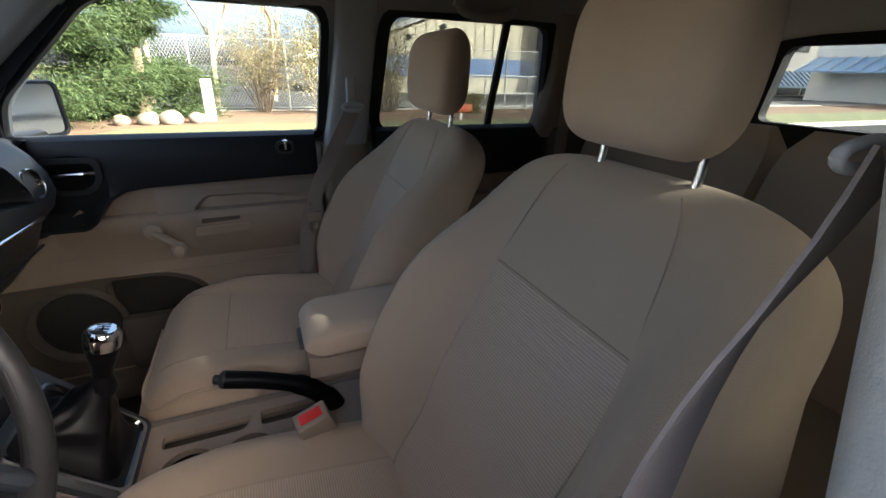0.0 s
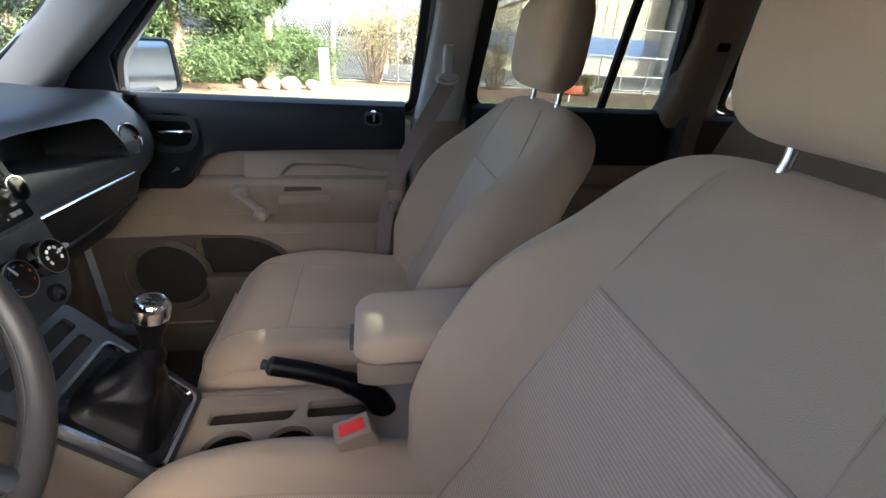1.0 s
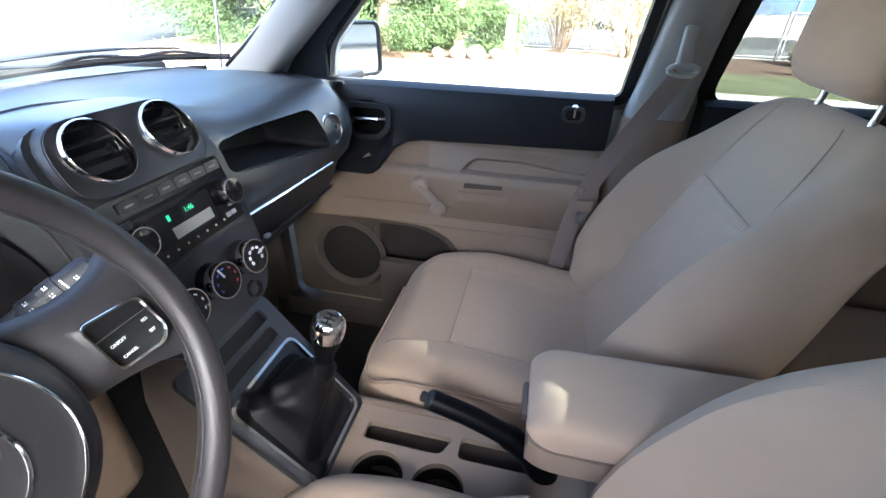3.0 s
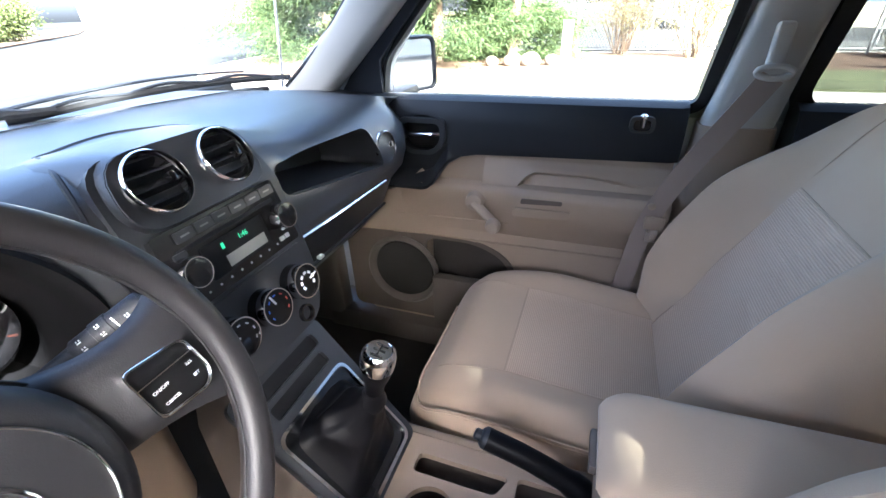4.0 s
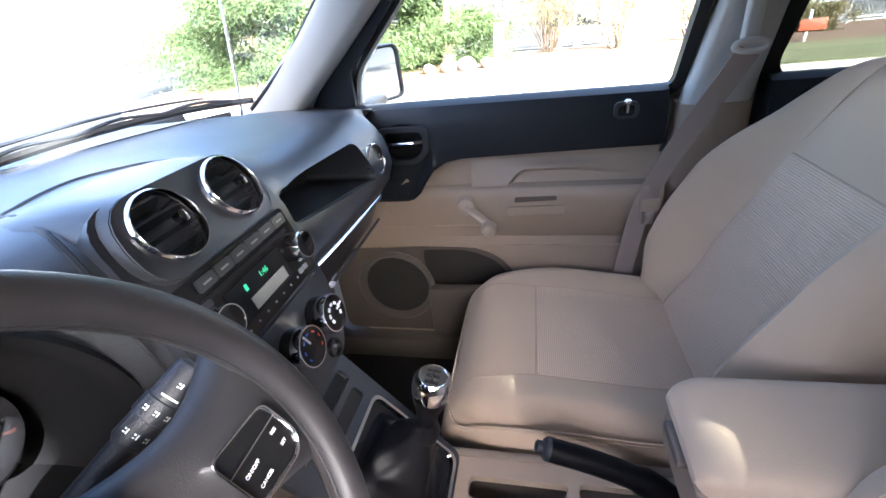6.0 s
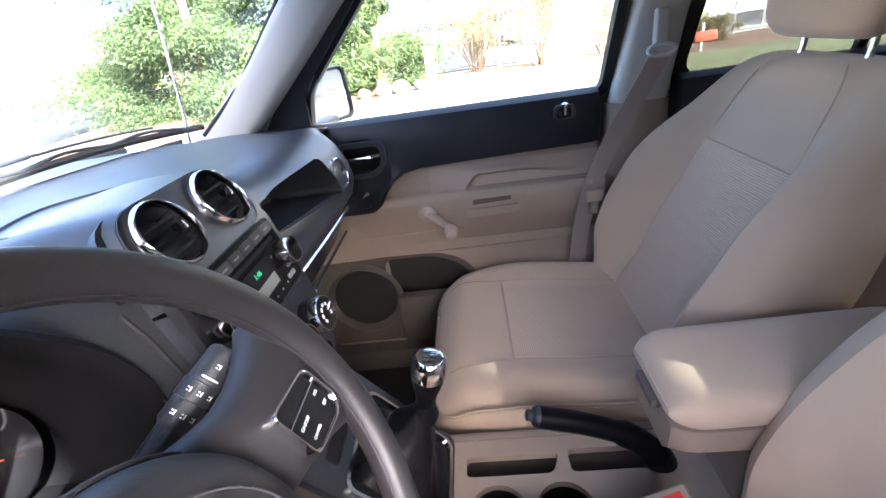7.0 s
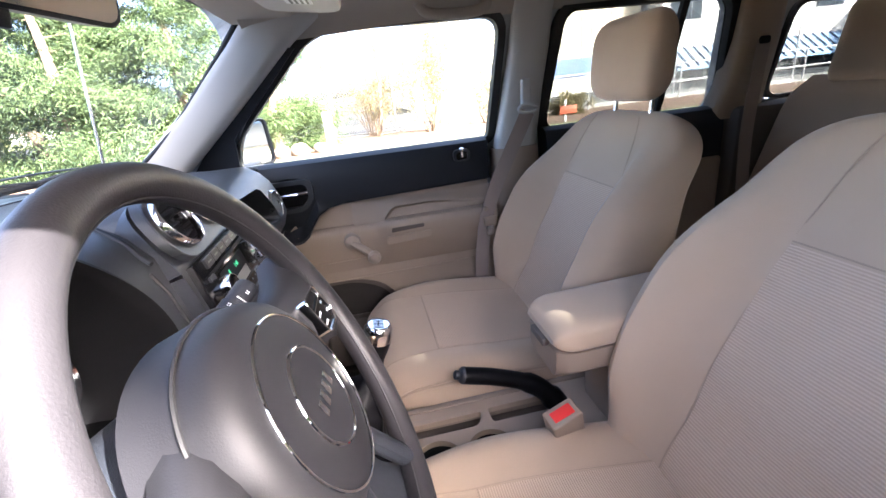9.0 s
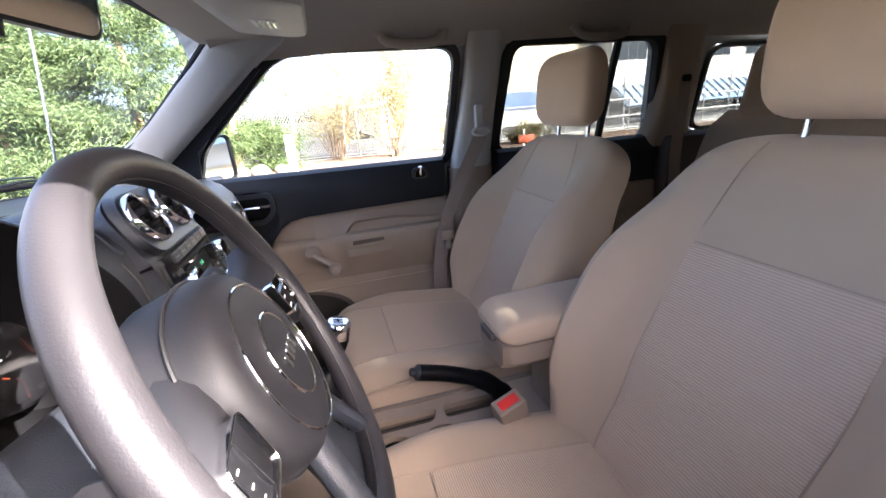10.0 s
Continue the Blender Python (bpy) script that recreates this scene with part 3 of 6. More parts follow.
# ---- seats ----
def seat(name, px, cy, z0, label, lift=0.0, tall=1.0, head=0.126, head_y=0.0, wide_top=0.012, shields=(-1, 1), piped=True):
    """A front bucket seat; px is where back and cushion meet, z0 the height of the cushion there."""
    st = thing(name, label, "car seat", "front seats")
    lean = radians(23)

    def back(s, v, w=0.0, front=True):
        """A point of the backrest: s from -1 to 1 across, v metres up, w proud of the skin."""
        L = 0.55
        k = v / L
        hw = 0.235 + 0.028 * math.sin(math.pi * min(1, max(0, (k + 0.05) / 0.85))) - wide_top * smoothstep(0.60, 0.9, k)
        hw *= (1 - min(0.999, max(0, (v - 0.40) / 0.180)) ** 3.6) ** (1 / 3.6)
        spine = Vector((v * tall * math.sin(lean) + 0.035 * smoothstep(0.6, 1.05, k) ** 1.3, 0, v * tall * math.cos(lean)))
        n = Vector((-math.cos(lean), 0, math.sin(lean)))
        b = 0.092 * (1 - 0.86 * smoothstep(0.50, 0.95, k)) * (0.55 + 0.45 * smoothstep(-0.05, 0.2, k))
        f0 = 0.050 - 0.024 * (1 - smoothstep(0.66, 1.0, k)) * smoothstep(0.0, 0.25, k)
        f = f0 + (b + 0.050 - f0) * smoothstep(0.50, 0.84, abs(s)) + 0.010 * math.exp(-((v - 0.17) / 0.09) ** 2)
        return spine, n, hw, f

    N, rings = 56, []
    vs = [-0.06 + 0.48 * (i / 28) for i in range(29)] + [0.42 + 0.1585 * math.sin(math.pi / 2 * i / 18) for i in range(1, 19)]
    for v in vs:
        vv = v
        spine, n, hw, f0 = back(0, vv)
        shrink = math.sqrt(max(0.004, 1 - max(0, (v - 0.46) / 0.119) ** 2.4))
        ring = []
        for i in range(N):
            a = 2 * math.pi * i / N
            c, sn = math.cos(a), math.sin(a)
            y = hw * sq(c, 0.62)
            s_ = sq(c, 0.62)
            _, _, _, f = back(s_, vv)
            if sn >= 0:
                dep = f * (sn ** 0.55)
            else:
                dep = -0.105 * (abs(sn) ** 0.5) * (1 - 0.32 * smoothstep(0.3, 1, vv / 0.55))
            dep *= shrink
            p = spine + n * dep + Vector((0, y, 0)) + Vector((math.sin(lean), 0, math.cos(lean))) * (v - vv)
            ring.append(Vector((px, cy, z0)) + p)
        rings.append(ring)
    part("backrest", loft(rings), CLOTH, st, "tan cloth backrest with side bolsters")

    def skin(s, v, w):
        # s as in the ring: y = hw * s
        c = abs(s) ** (1 / 0.62)
        sn = math.sqrt(max(0, 1 - c * c))
        spine, n, hw, f = back(s, v)
        return Vector((px, cy, z0)) + spine + n * (f * sn ** 0.55 + w) + Vector((0, hw * s, 0))

    def panel(v0, v1, sa, sb, w):
        bm = bmesh.new()
        grid = [[bm.verts.new(skin((sa + (sb - sa) * j / 20) * (2 * i / 16 - 1), v0 + (v1 - v0) * j / 20, w)) for i in range(17)] for j in range(21)]
        low = [[bm.verts.new(skin((sa + (sb - sa) * j / 20) * (2 * i / 16 - 1), v0 + (v1 - v0) * j / 20, -0.004)) for i in range(17)] for j in range(21)]
        for j in range(20):
            for i in range(16):
                bm.faces.new((grid[j][i], grid[j][i + 1], grid[j + 1][i + 1], grid[j + 1][i]))
        edge = [(0, i) for i in range(17)] + [(j, 16) for j in range(1, 21)] + [(20, i) for i in range(15, -1, -1)] + [(j, 0) for j in range(19, 0, -1)]
        for (a, b), (c, d) in zip(edge, edge[1:] + edge[:1]):
            bm.faces.new((grid[a][b], grid[c][d], low[c][d], low[a][b]))
        bmesh.ops.delete(bm, geom=[v for v in bm.verts if not v.link_faces], context="VERTS")
        return bm

    part("back_insert", panel(-0.02, 0.390, 0.47, 0.515, 0.0012), RIB, st, "ribbed knit centre panel")
    for sg in (-1, 1):
        line = [skin(sg * (0.49 + 0.03 * smoothstep(0.1, 0.38, v) - 0.05 * smoothstep(0.40, 0.57, v)), v, 0.0006) for v in [-0.02 + 0.572 * i / 34 for i in range(35)]]
        part("seam", tube(line, 0.0010, 6), SEAM, st)
    part("seam", tube([skin(0.515 * (i / 8 - 1), 0.393, 0.0005) for i in range(17)], 0.0010, 6), SEAM, st)

    # cushion
    def cush(s, u):
        """Half width, top and bottom height at u metres ahead of the joint."""
        k = u / 0.47
        hw = 0.232 + 0.022 * math.sin(math.pi * min(1, max(0, k))) - 0.025 * smoothstep(0.75, 1.0, k)
        top = 0.012 + 0.030 * smoothstep(0, 0.75, k) - 0.055 * smoothstep(0.80, 1.0, k) ** 1.5
        top += (0.028 * (1 - smoothstep(0.5, 0.95, k)) + 0.004) * smoothstep(0.45, 0.85, abs(s))
        return hw, top

    rings = []
    us = [-0.06 + 0.50 * i / 30 for i in range(31)] + [0.44 + 0.028 * math.sin(math.pi / 2 * i / 6) for i in range(1, 7)]
    for u in us:
        q = 0 if u < 0.44 else (u - 0.44) / 0.028
        shrink = math.sqrt(max(0.03, 1 - min(1, q) ** 2))
        ring = []
        for i in range(N):
            a = 2 * math.pi * i / N
            c, sn = math.cos(a), math.sin(a)
            s_ = sq(c, 0.5)
            hw, top = cush(s_, min(u, 0.47))
            z = (top + 0.075) * (abs(sn) ** 0.5) * shrink - 0.075 if sn >= 0 else -0.075 - 0.055 * (abs(sn) ** 0.5) * shrink
            ring.append(Vector((px - u * 1.045, cy + hw * s_ * (0.86 + 0.14 * shrink), z0 + z)))
        rings.append(ring)
    part("cushion", loft(rings), CLOTH, st, "tan cloth seat cushion")

    def top_skin(s, u, w):
        hw, top = cush(s, u)
        c = abs(s) ** 2
        return Vector((px - u * 1.045, cy + hw * s, z0 + (top + 0.075) * (math.sqrt(max(0, 1 - c * c)) ** 0.5) - 0.075 + w))

    bm = bmesh.new()
    g1 = [[bm.verts.new(top_skin(0.53 * (2 * i / 16 - 1), -0.02 + 0.32 * j / 16, 0.0022)) for i in range(17)] for j in range(17)]
    for j in range(16):
        for i in range(16):
            bm.faces.new((g1[j][i], g1[j][i + 1], g1[j + 1][i + 1], g1[j + 1][i]))
    ext = bmesh.ops.extrude_face_region(bm, geom=bm.faces[:])
    for v in ext["geom"]:
        if isinstance(v, bmesh.types.BMVert):
            v.co.z -= 0.006
    part("cushion_insert", bm, RIB_FLAT, st, "ribbed knit centre of the cushion")
    for sg in (-1, 1):
        part("seam", tube([top_skin(sg * (0.545 + 0.10 * smoothstep(0.3, 0.44, u)), u, 0.0) for u in [0.0 + 0.42 * i / 24 for i in range(25)]], 0.0010, 6), SEAM, st)
    part("seam", tube([top_skin(0.54 * (i / 8 - 1), 0.302, 0.0005) for i in range(17)], 0.0010, 6), SEAM, st)
    # piping round the lower edge of the cushion
    pipe = []
    for u, s_ in [(0.05 + 0.38 * i / 14, -1) for i in range(15)]:
        hw, top = cush(-0.97, u)
        pipe.append(Vector((px - u * 1.045, cy - hw * 0.985, z0 + top - 0.028)))
    front = [Vector((px - 0.4729, cy + y, z0 - 0.006)) for y in (-0.16, -0.08, 0, 0.08)]
    if piped:
        line = spline(pipe[::2] + front, 3)
        part("piping", tube(line, 0.0020, 6), CLOTH, st)
        part("piping", tube([p - Vector((0, 0, 0.007)) for p in line], 0.0020, 6), CLOTH, st)
        part("seam", tube([p - Vector((0, 0, 0.0035)) for p in line], 0.0014, 6), SEAM, st)
    # base and side shields
    for sg in (-1, 1):
        pr = round_poly([(px - 0.40, z0 - 0.20), (px - 0.33, z0 - 0.095), (px - 0.18, z0 - 0.075), (px + 0.06, z0 - 0.02), (px + 0.12, z0 - 0.10), (px + 0.08, z0 - 0.22)], [0.02, 0.03, 0.05, 0.03, 0.03, 0.03])
        if sg in shields:
            part("side_shield", slab(pr, [], 0.030, lambda u, v, w: Vector((u, cy + sg * (0.238 + w), v))), TAN, st, "tan plastic side shield")
        part("rail", box(px - 0.42, px + 0.1, cy + sg * 0.17 - 0.02, cy + sg * 0.17 + 0.02, 0.36, 0.41, 0.004), DULL, st)
    part("pedestal", box(px - 0.38, px + 0.08, cy - 0.20, cy + 0.20, 0.40, z0 - 0.11, 0.02), DULL, st)
    # head restraint
    top = Vector((px, cy, z0)) + back(0, 0.545)[0] + Vector((0.0, 0, 0.0))
    for sg in (-1, 1):
        q = top + Vector((-0.008, sg * 0.068, 0.005))
        part("post", tube([q, q + Vector((0.006, 0, 0.035)), q + Vector((0.008, 0, 0.09))], 0.0052, 12), STEEL, st, "steel head restraint post")
        part("guide", lathe([(0.016, 0), (0.016, 0.008), (0.009, 0.012)], Matrix.Translation(q + Vector((0, 0, 0.008))), 20), TAN_DARK, st)
    rings = []
    hh = 0.180
    for i in range(25):
        k = i / 24
        zz = 0.036 + lift + hh * (0.5 - 0.5 * math.cos(math.pi * k))
        e = (abs(2 * (zz - 0.036 - lift) / hh - 1)) ** 4.2
        shrink = math.sqrt(max(0.015, 1 - e))
        hw = head * (0.925 + 0.055 * smoothstep(0, 0.55, k)) * (0.62 + 0.38 * shrink)
        ring = []
        for j in range(40):
            a = 2 * math.pi * j / 40
            c, sn = math.cos(a), math.sin(a)
            dep = (0.058 if sn > 0 else 0.046) * shrink * (1 - 0.2 * k)
            ring.append(top + Vector((-0.012 - dep * sq(sn, 0.62) + 0.016 * k, head_y + hw * sq(c, 0.55), zz)))
        rings.append(ring)
    part("head_restraint", loft(rings), CLOTH, st, "tan cloth head restraint")
    return st


seat("passenger_seat", 0.028, 0.362, 0.660, "tan cloth front passenger seat with ribbed centre", 0.018, 0.905, 0.124, 0.010)
seat("driver_seat", 0.012, -0.290, 0.680, "tan cloth driver seat with ribbed centre", 0.016, 0.905, 0.112, 0.012, 0.012, (-1,), False)

# rear bench
rb = thing("rear_bench", "tan cloth rear bench seat with folded-up backs", "car seat")
part("cushion", box(0.34, 0.82, -0.60, 0.60, 0.50, 0.70, 0.05, 4), CLOTH, rb)
for y0, y1 in ((-0.61, -0.02), (-0.01, 0.61)):
    rings = []
    for i in range(13):
        v = 0.60 * i / 12
        sh = math.sqrt(max(0.05, 1 - max(0, (v - 0.5) / 0.1) ** 2))
        rings.append([Vector((0.79 + v * 0.34 + dx * sh, (y0 + y1) / 2 + (y1 - y0) / 2 * f * (0.85 + 0.15 * sh), 0.60 + v * 0.93)) for dx, f in ((-0.06, -0.8), (-0.075, 0), (-0.06, 0.8), (-0.03, 0.97), (0.04, 1), (0.06, 0.9), (0.06, -0.9), (0.04, -1), (-0.03, -0.97))])
    part("backrest", loft(rings), CLOTH, rb)
for y in (-0.36, 0.36):
    part("head_restraint", moved(box(-0.045, 0.045, -0.155, 0.155, 0, 0.235, 0.042, 5), Matrix.Translation((0.985, y, 1.125)) @ pose(0, 0, 0, 0, 12, 0)), CLOTH, rb)
    for sg in (-1, 1):
        part("post", tube([(0.985, y + sg * 0.05, 1.13), (0.99, y + sg * 0.05, 1.20)], 0.006, 8), CHROME, rb)


# ---- dashboard ----
dash = thing("dashboard", "charcoal plastic dashboard with a tall centre stack", "dashboard")


def dash_ring(y):
    """The outline of the dashboard at y: (x, z) from the windscreen over the top and down the face."""
    r = smoothstep(0.50, 0.69, abs(y - 0.0))       # falls back towards the doors
    h = 0.035 * math.exp(-((y - 0.0) / 0.17) ** 4)  # bulge over the centre stack
    b = 0.030 * math.exp(-((y + 0.32) / 0.20) ** 4)  # instrument hood
    top = 1.120 + h * 0.9 + b * 0.4 - 0.03 * r
    lip = -0.625 - 0.06 * r - 0.02 * (b / 0.03)
    return [(-1.27, 1.112 - 0.035 * r), (-1.05, 1.118 - 0.03 * r), (-0.86, 1.122 - 0.022 * r + 0.15 * h), (-0.74, top - 0.004 + 0.1 * h), (-0.67, top - 0.004),
            (lip - 0.008, top - 0.022), (lip + 0.012, top - 0.045), (lip + 0.030, 1.03), (lip + 0.036, 0.995), (lip + 0.026, 0.965),
            (lip - 0.005, 0.93), (lip - 0.035, 0.86), (lip - 0.09, 0.80), (-0.85, 0.76), (-1.27, 0.78)]


ys = [-0.69 + 1.38 * i / 92 for i in range(93)]
rings = [[Vector((x, y, z)) for x, z in dash_ring(y)] for y in ys]
body = part("dash_body", loft(rings), DASH, dash, "charcoal grained dashboard skin")
cub = round_poly([(0.125, 1.092), (0.405, 1.080), (0.425, 0.998), (0.128, 1.045)], [0.02, 0.02, 0.02, 0.02])
cutter = slab(cub, [], 0.2, lambda u, v, w: Vector((-0.74 + w + 0.0, u, v - 0.10 * (0.12 - w) * 0)))
BROW = [(-0.165, 0.955), (-0.145, 1.0), (-0.148, 1.045), (-0.168, 1.09), (-0.207, 1.135), (-0.262, 1.170), (-0.33, 1.183),
        (-0.398, 1.170), (-0.453, 1.135), (-0.492, 1.09), (-0.512, 1.045), (-0.515, 1.0), (-0.495, 0.955)]
BROW = [(p.x, p.y) for p in spline([(a, b, 0) for a, b in BROW], 5)]
gauge_cut = slab([(y + math.copysign(0.006, y + 0.33), z + 0.006) for y, z in BROW] + [(-0.47, 0.93), (-0.19, 0.93)], [], 0.3, lambda u, v, w: Vector((-0.76 + w, u, v)))
carve(body, [cutter, gauge_cut])
part("cubby_shelf", loft([[Vector((x, y, 1.046 - 0.158 * (y - 0.128) + o)) for x, o in ((-0.735, -0.006), (-0.603, -0.006), (-0.603, 0.0), (-0.735, 0.0))] for y in (0.118, 0.27, 0.428)]), BLACK, dash)
# chrome strip under the open shelf
strip = spline([(-0.583, 0.118, 0.985), (-0.578, 0.25, 0.982), (-0.583, 0.405, 0.972)], 8)
part("chrome_strip", tube(strip, 0.0036, 10, False, 0.8), CHROME, dash, "thin chrome strip")


COVER = [(-0.615, -0.114, 0), (-0.712, -0.074, 0), (-0.809, -0.034, 0), (-0.863, 0.014, 0),
         (-0.894, 0.111, 0), (-0.851, 0.171, 0), (-0.809, 0.186, 0)]


def dash_top(x, y):
    """Height of the dashboard's top at (x, y)."""
    pts = dash_ring(y)[:7]
    for (x0, z0), (x1, z1) in zip(pts, pts[1:]):
        if x0 <= x <= x1:
            return z0 + (z1 - z0) * (x - x0) / (x1 - x0)
    return pts[-1][1]


# seam of the top cover
cover = [Vector((p.x, p.y, dash_top(p.x, p.y))) for p in spline([COVER[0]] + COVER[1:], 10)]
part("cover_seam", tube(cover, 0.0030, 6), RUBBER, dash)
part("cover_seam", tube([(dash_ring(y)[7][0] + o, y, z) for y, z, o in ((-0.118, 1.095, -0.016), (-0.116, 1.07, -0.006), (-0.112, 1.03, 0.0), (-0.108, 1.0, 0.006), (-0.106, 0.965, -0.002))], 0.0020, 6), RUBBER, dash)
edge_line = [Vector((screen(u, 0.0, 0).x + 0.085, u, 0)) for u in [-0.55 + 1.12 * i / 28 for i in range(29)]]
part("defrost_edge", tube([Vector((p.x, p.y, dash_top(p.x, p.y) + 0.0006)) for p in edge_line], 0.0022, 6), BLACK, dash)
part("defrost_slot", box(-1.03, -1.00, -0.45, 0.45, 1.108, 1.116, 0.002), DULL, dash)
part("glove_gap", tube([(-0.615, 0.16, 0.90), (-0.615, 0.45, 0.90)], 0.003, 8), RUBBER, dash)
part("glove_latch", box(-0.606, -0.597, 0.174, 0.187, 0.913, 0.919, 0.002), WHITE, dash, "small pale latch tab")


def knob(parent, m, r, h, name="knob", ring=True, face=GLOSS):
    k = part(name, lathe([(r * 1.02, 0), (r, h * 0.7), (r * 0.93, h), (r * 0.8, h * 1.02), (0.0008, h * 1.02)], m, 32), face, parent)
    if ring:
        part("chrome_ring", lathe([(r * 1.03, h * 0.55), (r * 1.05, h * 0.85), (r * 1.0, h * 1.03), (r * 0.94, h * 1.03), (r * 0.94, h * 0.9)], m, 32, False), CHROME, k, "chrome ring")
    return k


def vent(parent, m, r):
    v = part("air_vent", lathe([(r, -0.035), (r, 0.004), (r * 1.02, 0.006), (r * 1.05, 0.002), (r * 1.06, -0.03)], m, 40, False), DULL, parent, "round air vent")
    part("chrome_ring", lathe([(r * 0.95, -0.002), (r * 0.965, 0.004), (r * 1.0, 0.0072), (r * 1.05, 0.0056), (r * 1.085, -0.002)], m, 40, False), CHROME, v, "chrome ring")
    part("vent_back", lathe([(r, -0.034), (0.0008, -0.034)], m, 24, False), DULL, v)
    for i in range(-1, 3):
        yy = (i - 0.5) * r * 0.46
        hw = math.sqrt(max(0, r * r - yy * yy)) * 0.97
        bm = loft([[m @ Vector((x, yy + o, z)) for o, z in ((-0.0015, -0.022), (0.004, -0.004), (0.007, -0.005), (0.002, -0.023))] for x in (-hw, -hw / 2, 0, hw / 2, hw)])
        part("slat", bm, BLACK, v)
    part("thumb_tab", moved(box(-0.004, 0.004, -0.006, 0.006, -0.008, 0.004, 0.002), m @ Matrix.Translation((r * 0.55, 0, 0))), GLOSS, v)
    return v


# centre stack: u across (to the passenger), v up the sloped face, w out of it
STACK_TILT, STACK_BEND, BEND_AT = radians(14), radians(16), 0.045
S0 = Vector((-0.574, 0.004, 1.043))
FACE = Matrix((((0), -math.sin(STACK_TILT), math.cos(STACK_TILT), S0.x), (1, 0, 0, S0.y), (0, math.cos(STACK_TILT), math.sin(STACK_TILT), S0.z), (0, 0, 0, 1)))


FACE_TOP = FACE @ Matrix.Translation((0, BEND_AT, 0)) @ Matrix.Rotation(-STACK_BEND, 4, "X") @ Matrix.Translation((0, -BEND_AT, 0))


def on_stack(u, v, w):
    return (FACE_TOP if v > BEND_AT else FACE) @ Vector((u, v, w))


def at_stack(u, v, w=0.0):
    return (FACE_TOP if v > BEND_AT else FACE) @ Matrix.Translation((u, v, w))


outline = round_poly([(-0.105, 0.060), (-0.097, 0.136), (0.098, 0.136), (0.112, 0.060), (0.112, -0.10), (0.085, -0.165), (-0.085, -0.165), (-0.105, -0.10)], [0.02, 0.05, 0.05, 0.02, 0.03, 0.03, 0.03, 0.03])
holes = [[(cx + r * math.cos(a), cy + r * math.sin(a)) for a in (2 * math.pi * i / 32 for i in range(32))] for cx, cy, r in ((-0.044, 0.095, 0.0332), (0.050, 0.095, 0.0332))]
part("stack_panel", slab(outline, holes, 0.05, lambda u, v, w: on_stack(u, v, -0.062 + w)), STACK, dash, "graphite centre stack panel")
hood = round_poly([(-0.096, 0.05), (-0.086, 0.134), (0.087, 0.134), (0.097, 0.05)], 0.040)
part("vent_hood", slab(hood, holes, 0.012, lambda u, v, w: on_stack(u, v, -0.014 + w)), STACK, dash, "raised face round the two vents")
hc = Vector((-0.001, 0.088))
rings = [[on_stack(hc.x + (p[0] - hc.x) * k, hc.y + (p[1] - hc.y) * k, w) for p in hood] for k, w in ((0.985, -0.001), (1.0, -0.003))]
for s_ in (0.04, 0.12, 0.25, 0.42, 0.62, 0.82, 1.0):
    ring = []
    for p in hood:
        q = on_stack(hc.x + (p[0] - hc.x) * (1.0 + 0.22 * s_ ** 0.7), p[1] + 0.004 * s_, -0.003)
        q.x -= 0.20 * s_
        low = dash_top(q.x, q.y) - 0.004
        q.z += min(0.0, low - q.z) * smoothstep(0.0, 1.0, s_)
        ring.append(q)
    rings.append(ring)
part("hood_skirt", loft(rings, True, False), DASH, dash, "charcoal shoulder flowing into the dashboard")
for u in (-0.044, 0.050):
    vent(dash, at_stack(u, 0.095, 0.0), 0.0332)

radio = part("radio", slab(round_poly([(-0.090, 0.048), (0.090, 0.048), (0.098, -0.042), (-0.098, -0.042)], 0.006), [], 0.01, lambda u, v, w: on_stack(u, v, -0.014 + w)), GLOSS, dash, "car radio with a disc slot and display")
for i in range(6):
    u = -0.066 + i * 0.0255
    part("button", slab(round_poly([(u, 0.030), (u + 0.0235, 0.030), (u + 0.0235, 0.042), (u, 0.042)], 0.002), [], 0.004, lambda a, b, w: on_stack(a, b, -0.005 + w)), STACK, radio)
    part("button_mark", slab([(u + 0.006, 0.035), (u + 0.017, 0.035), (u + 0.017, 0.037), (u + 0.006, 0.037)], [], 0.0004, lambda a, b, w: on_stack(a, b, -0.001 + w)), LCD, radio)
part("disc_slot", slab(round_poly([(-0.072, 0.020), (0.078, 0.020), (0.078, 0.0245), (-0.072, 0.0245)], 0.002), [], 0.001, lambda u, v, w: on_stack(u, v, -0.0038 + w)), DULL, radio)
part("eject_button", slab(round_poly([(-0.078, 0.015), (-0.062, 0.015), (-0.062, 0.022), (-0.078, 0.022)], 0.002), [], 0.003, lambda u, v, w: on_stack(u, v, -0.004 + w)), STACK, radio)
part("display", slab(round_poly([(-0.048, -0.026), (0.050, -0.026), (0.050, 0.014), (-0.048, 0.014)], 0.003), [], 0.001, lambda u, v, w: on_stack(u, v, -0.0036 + w)), DULL, radio, "dark display window")
part("lcd_strip", slab([(-0.022, -0.022), (0.042, -0.022), (0.042, -0.008), (-0.022, -0.008)], [], 0.0006, lambda u, v, w: on_stack(u, v, -0.0026 + w)), LCD, radio)


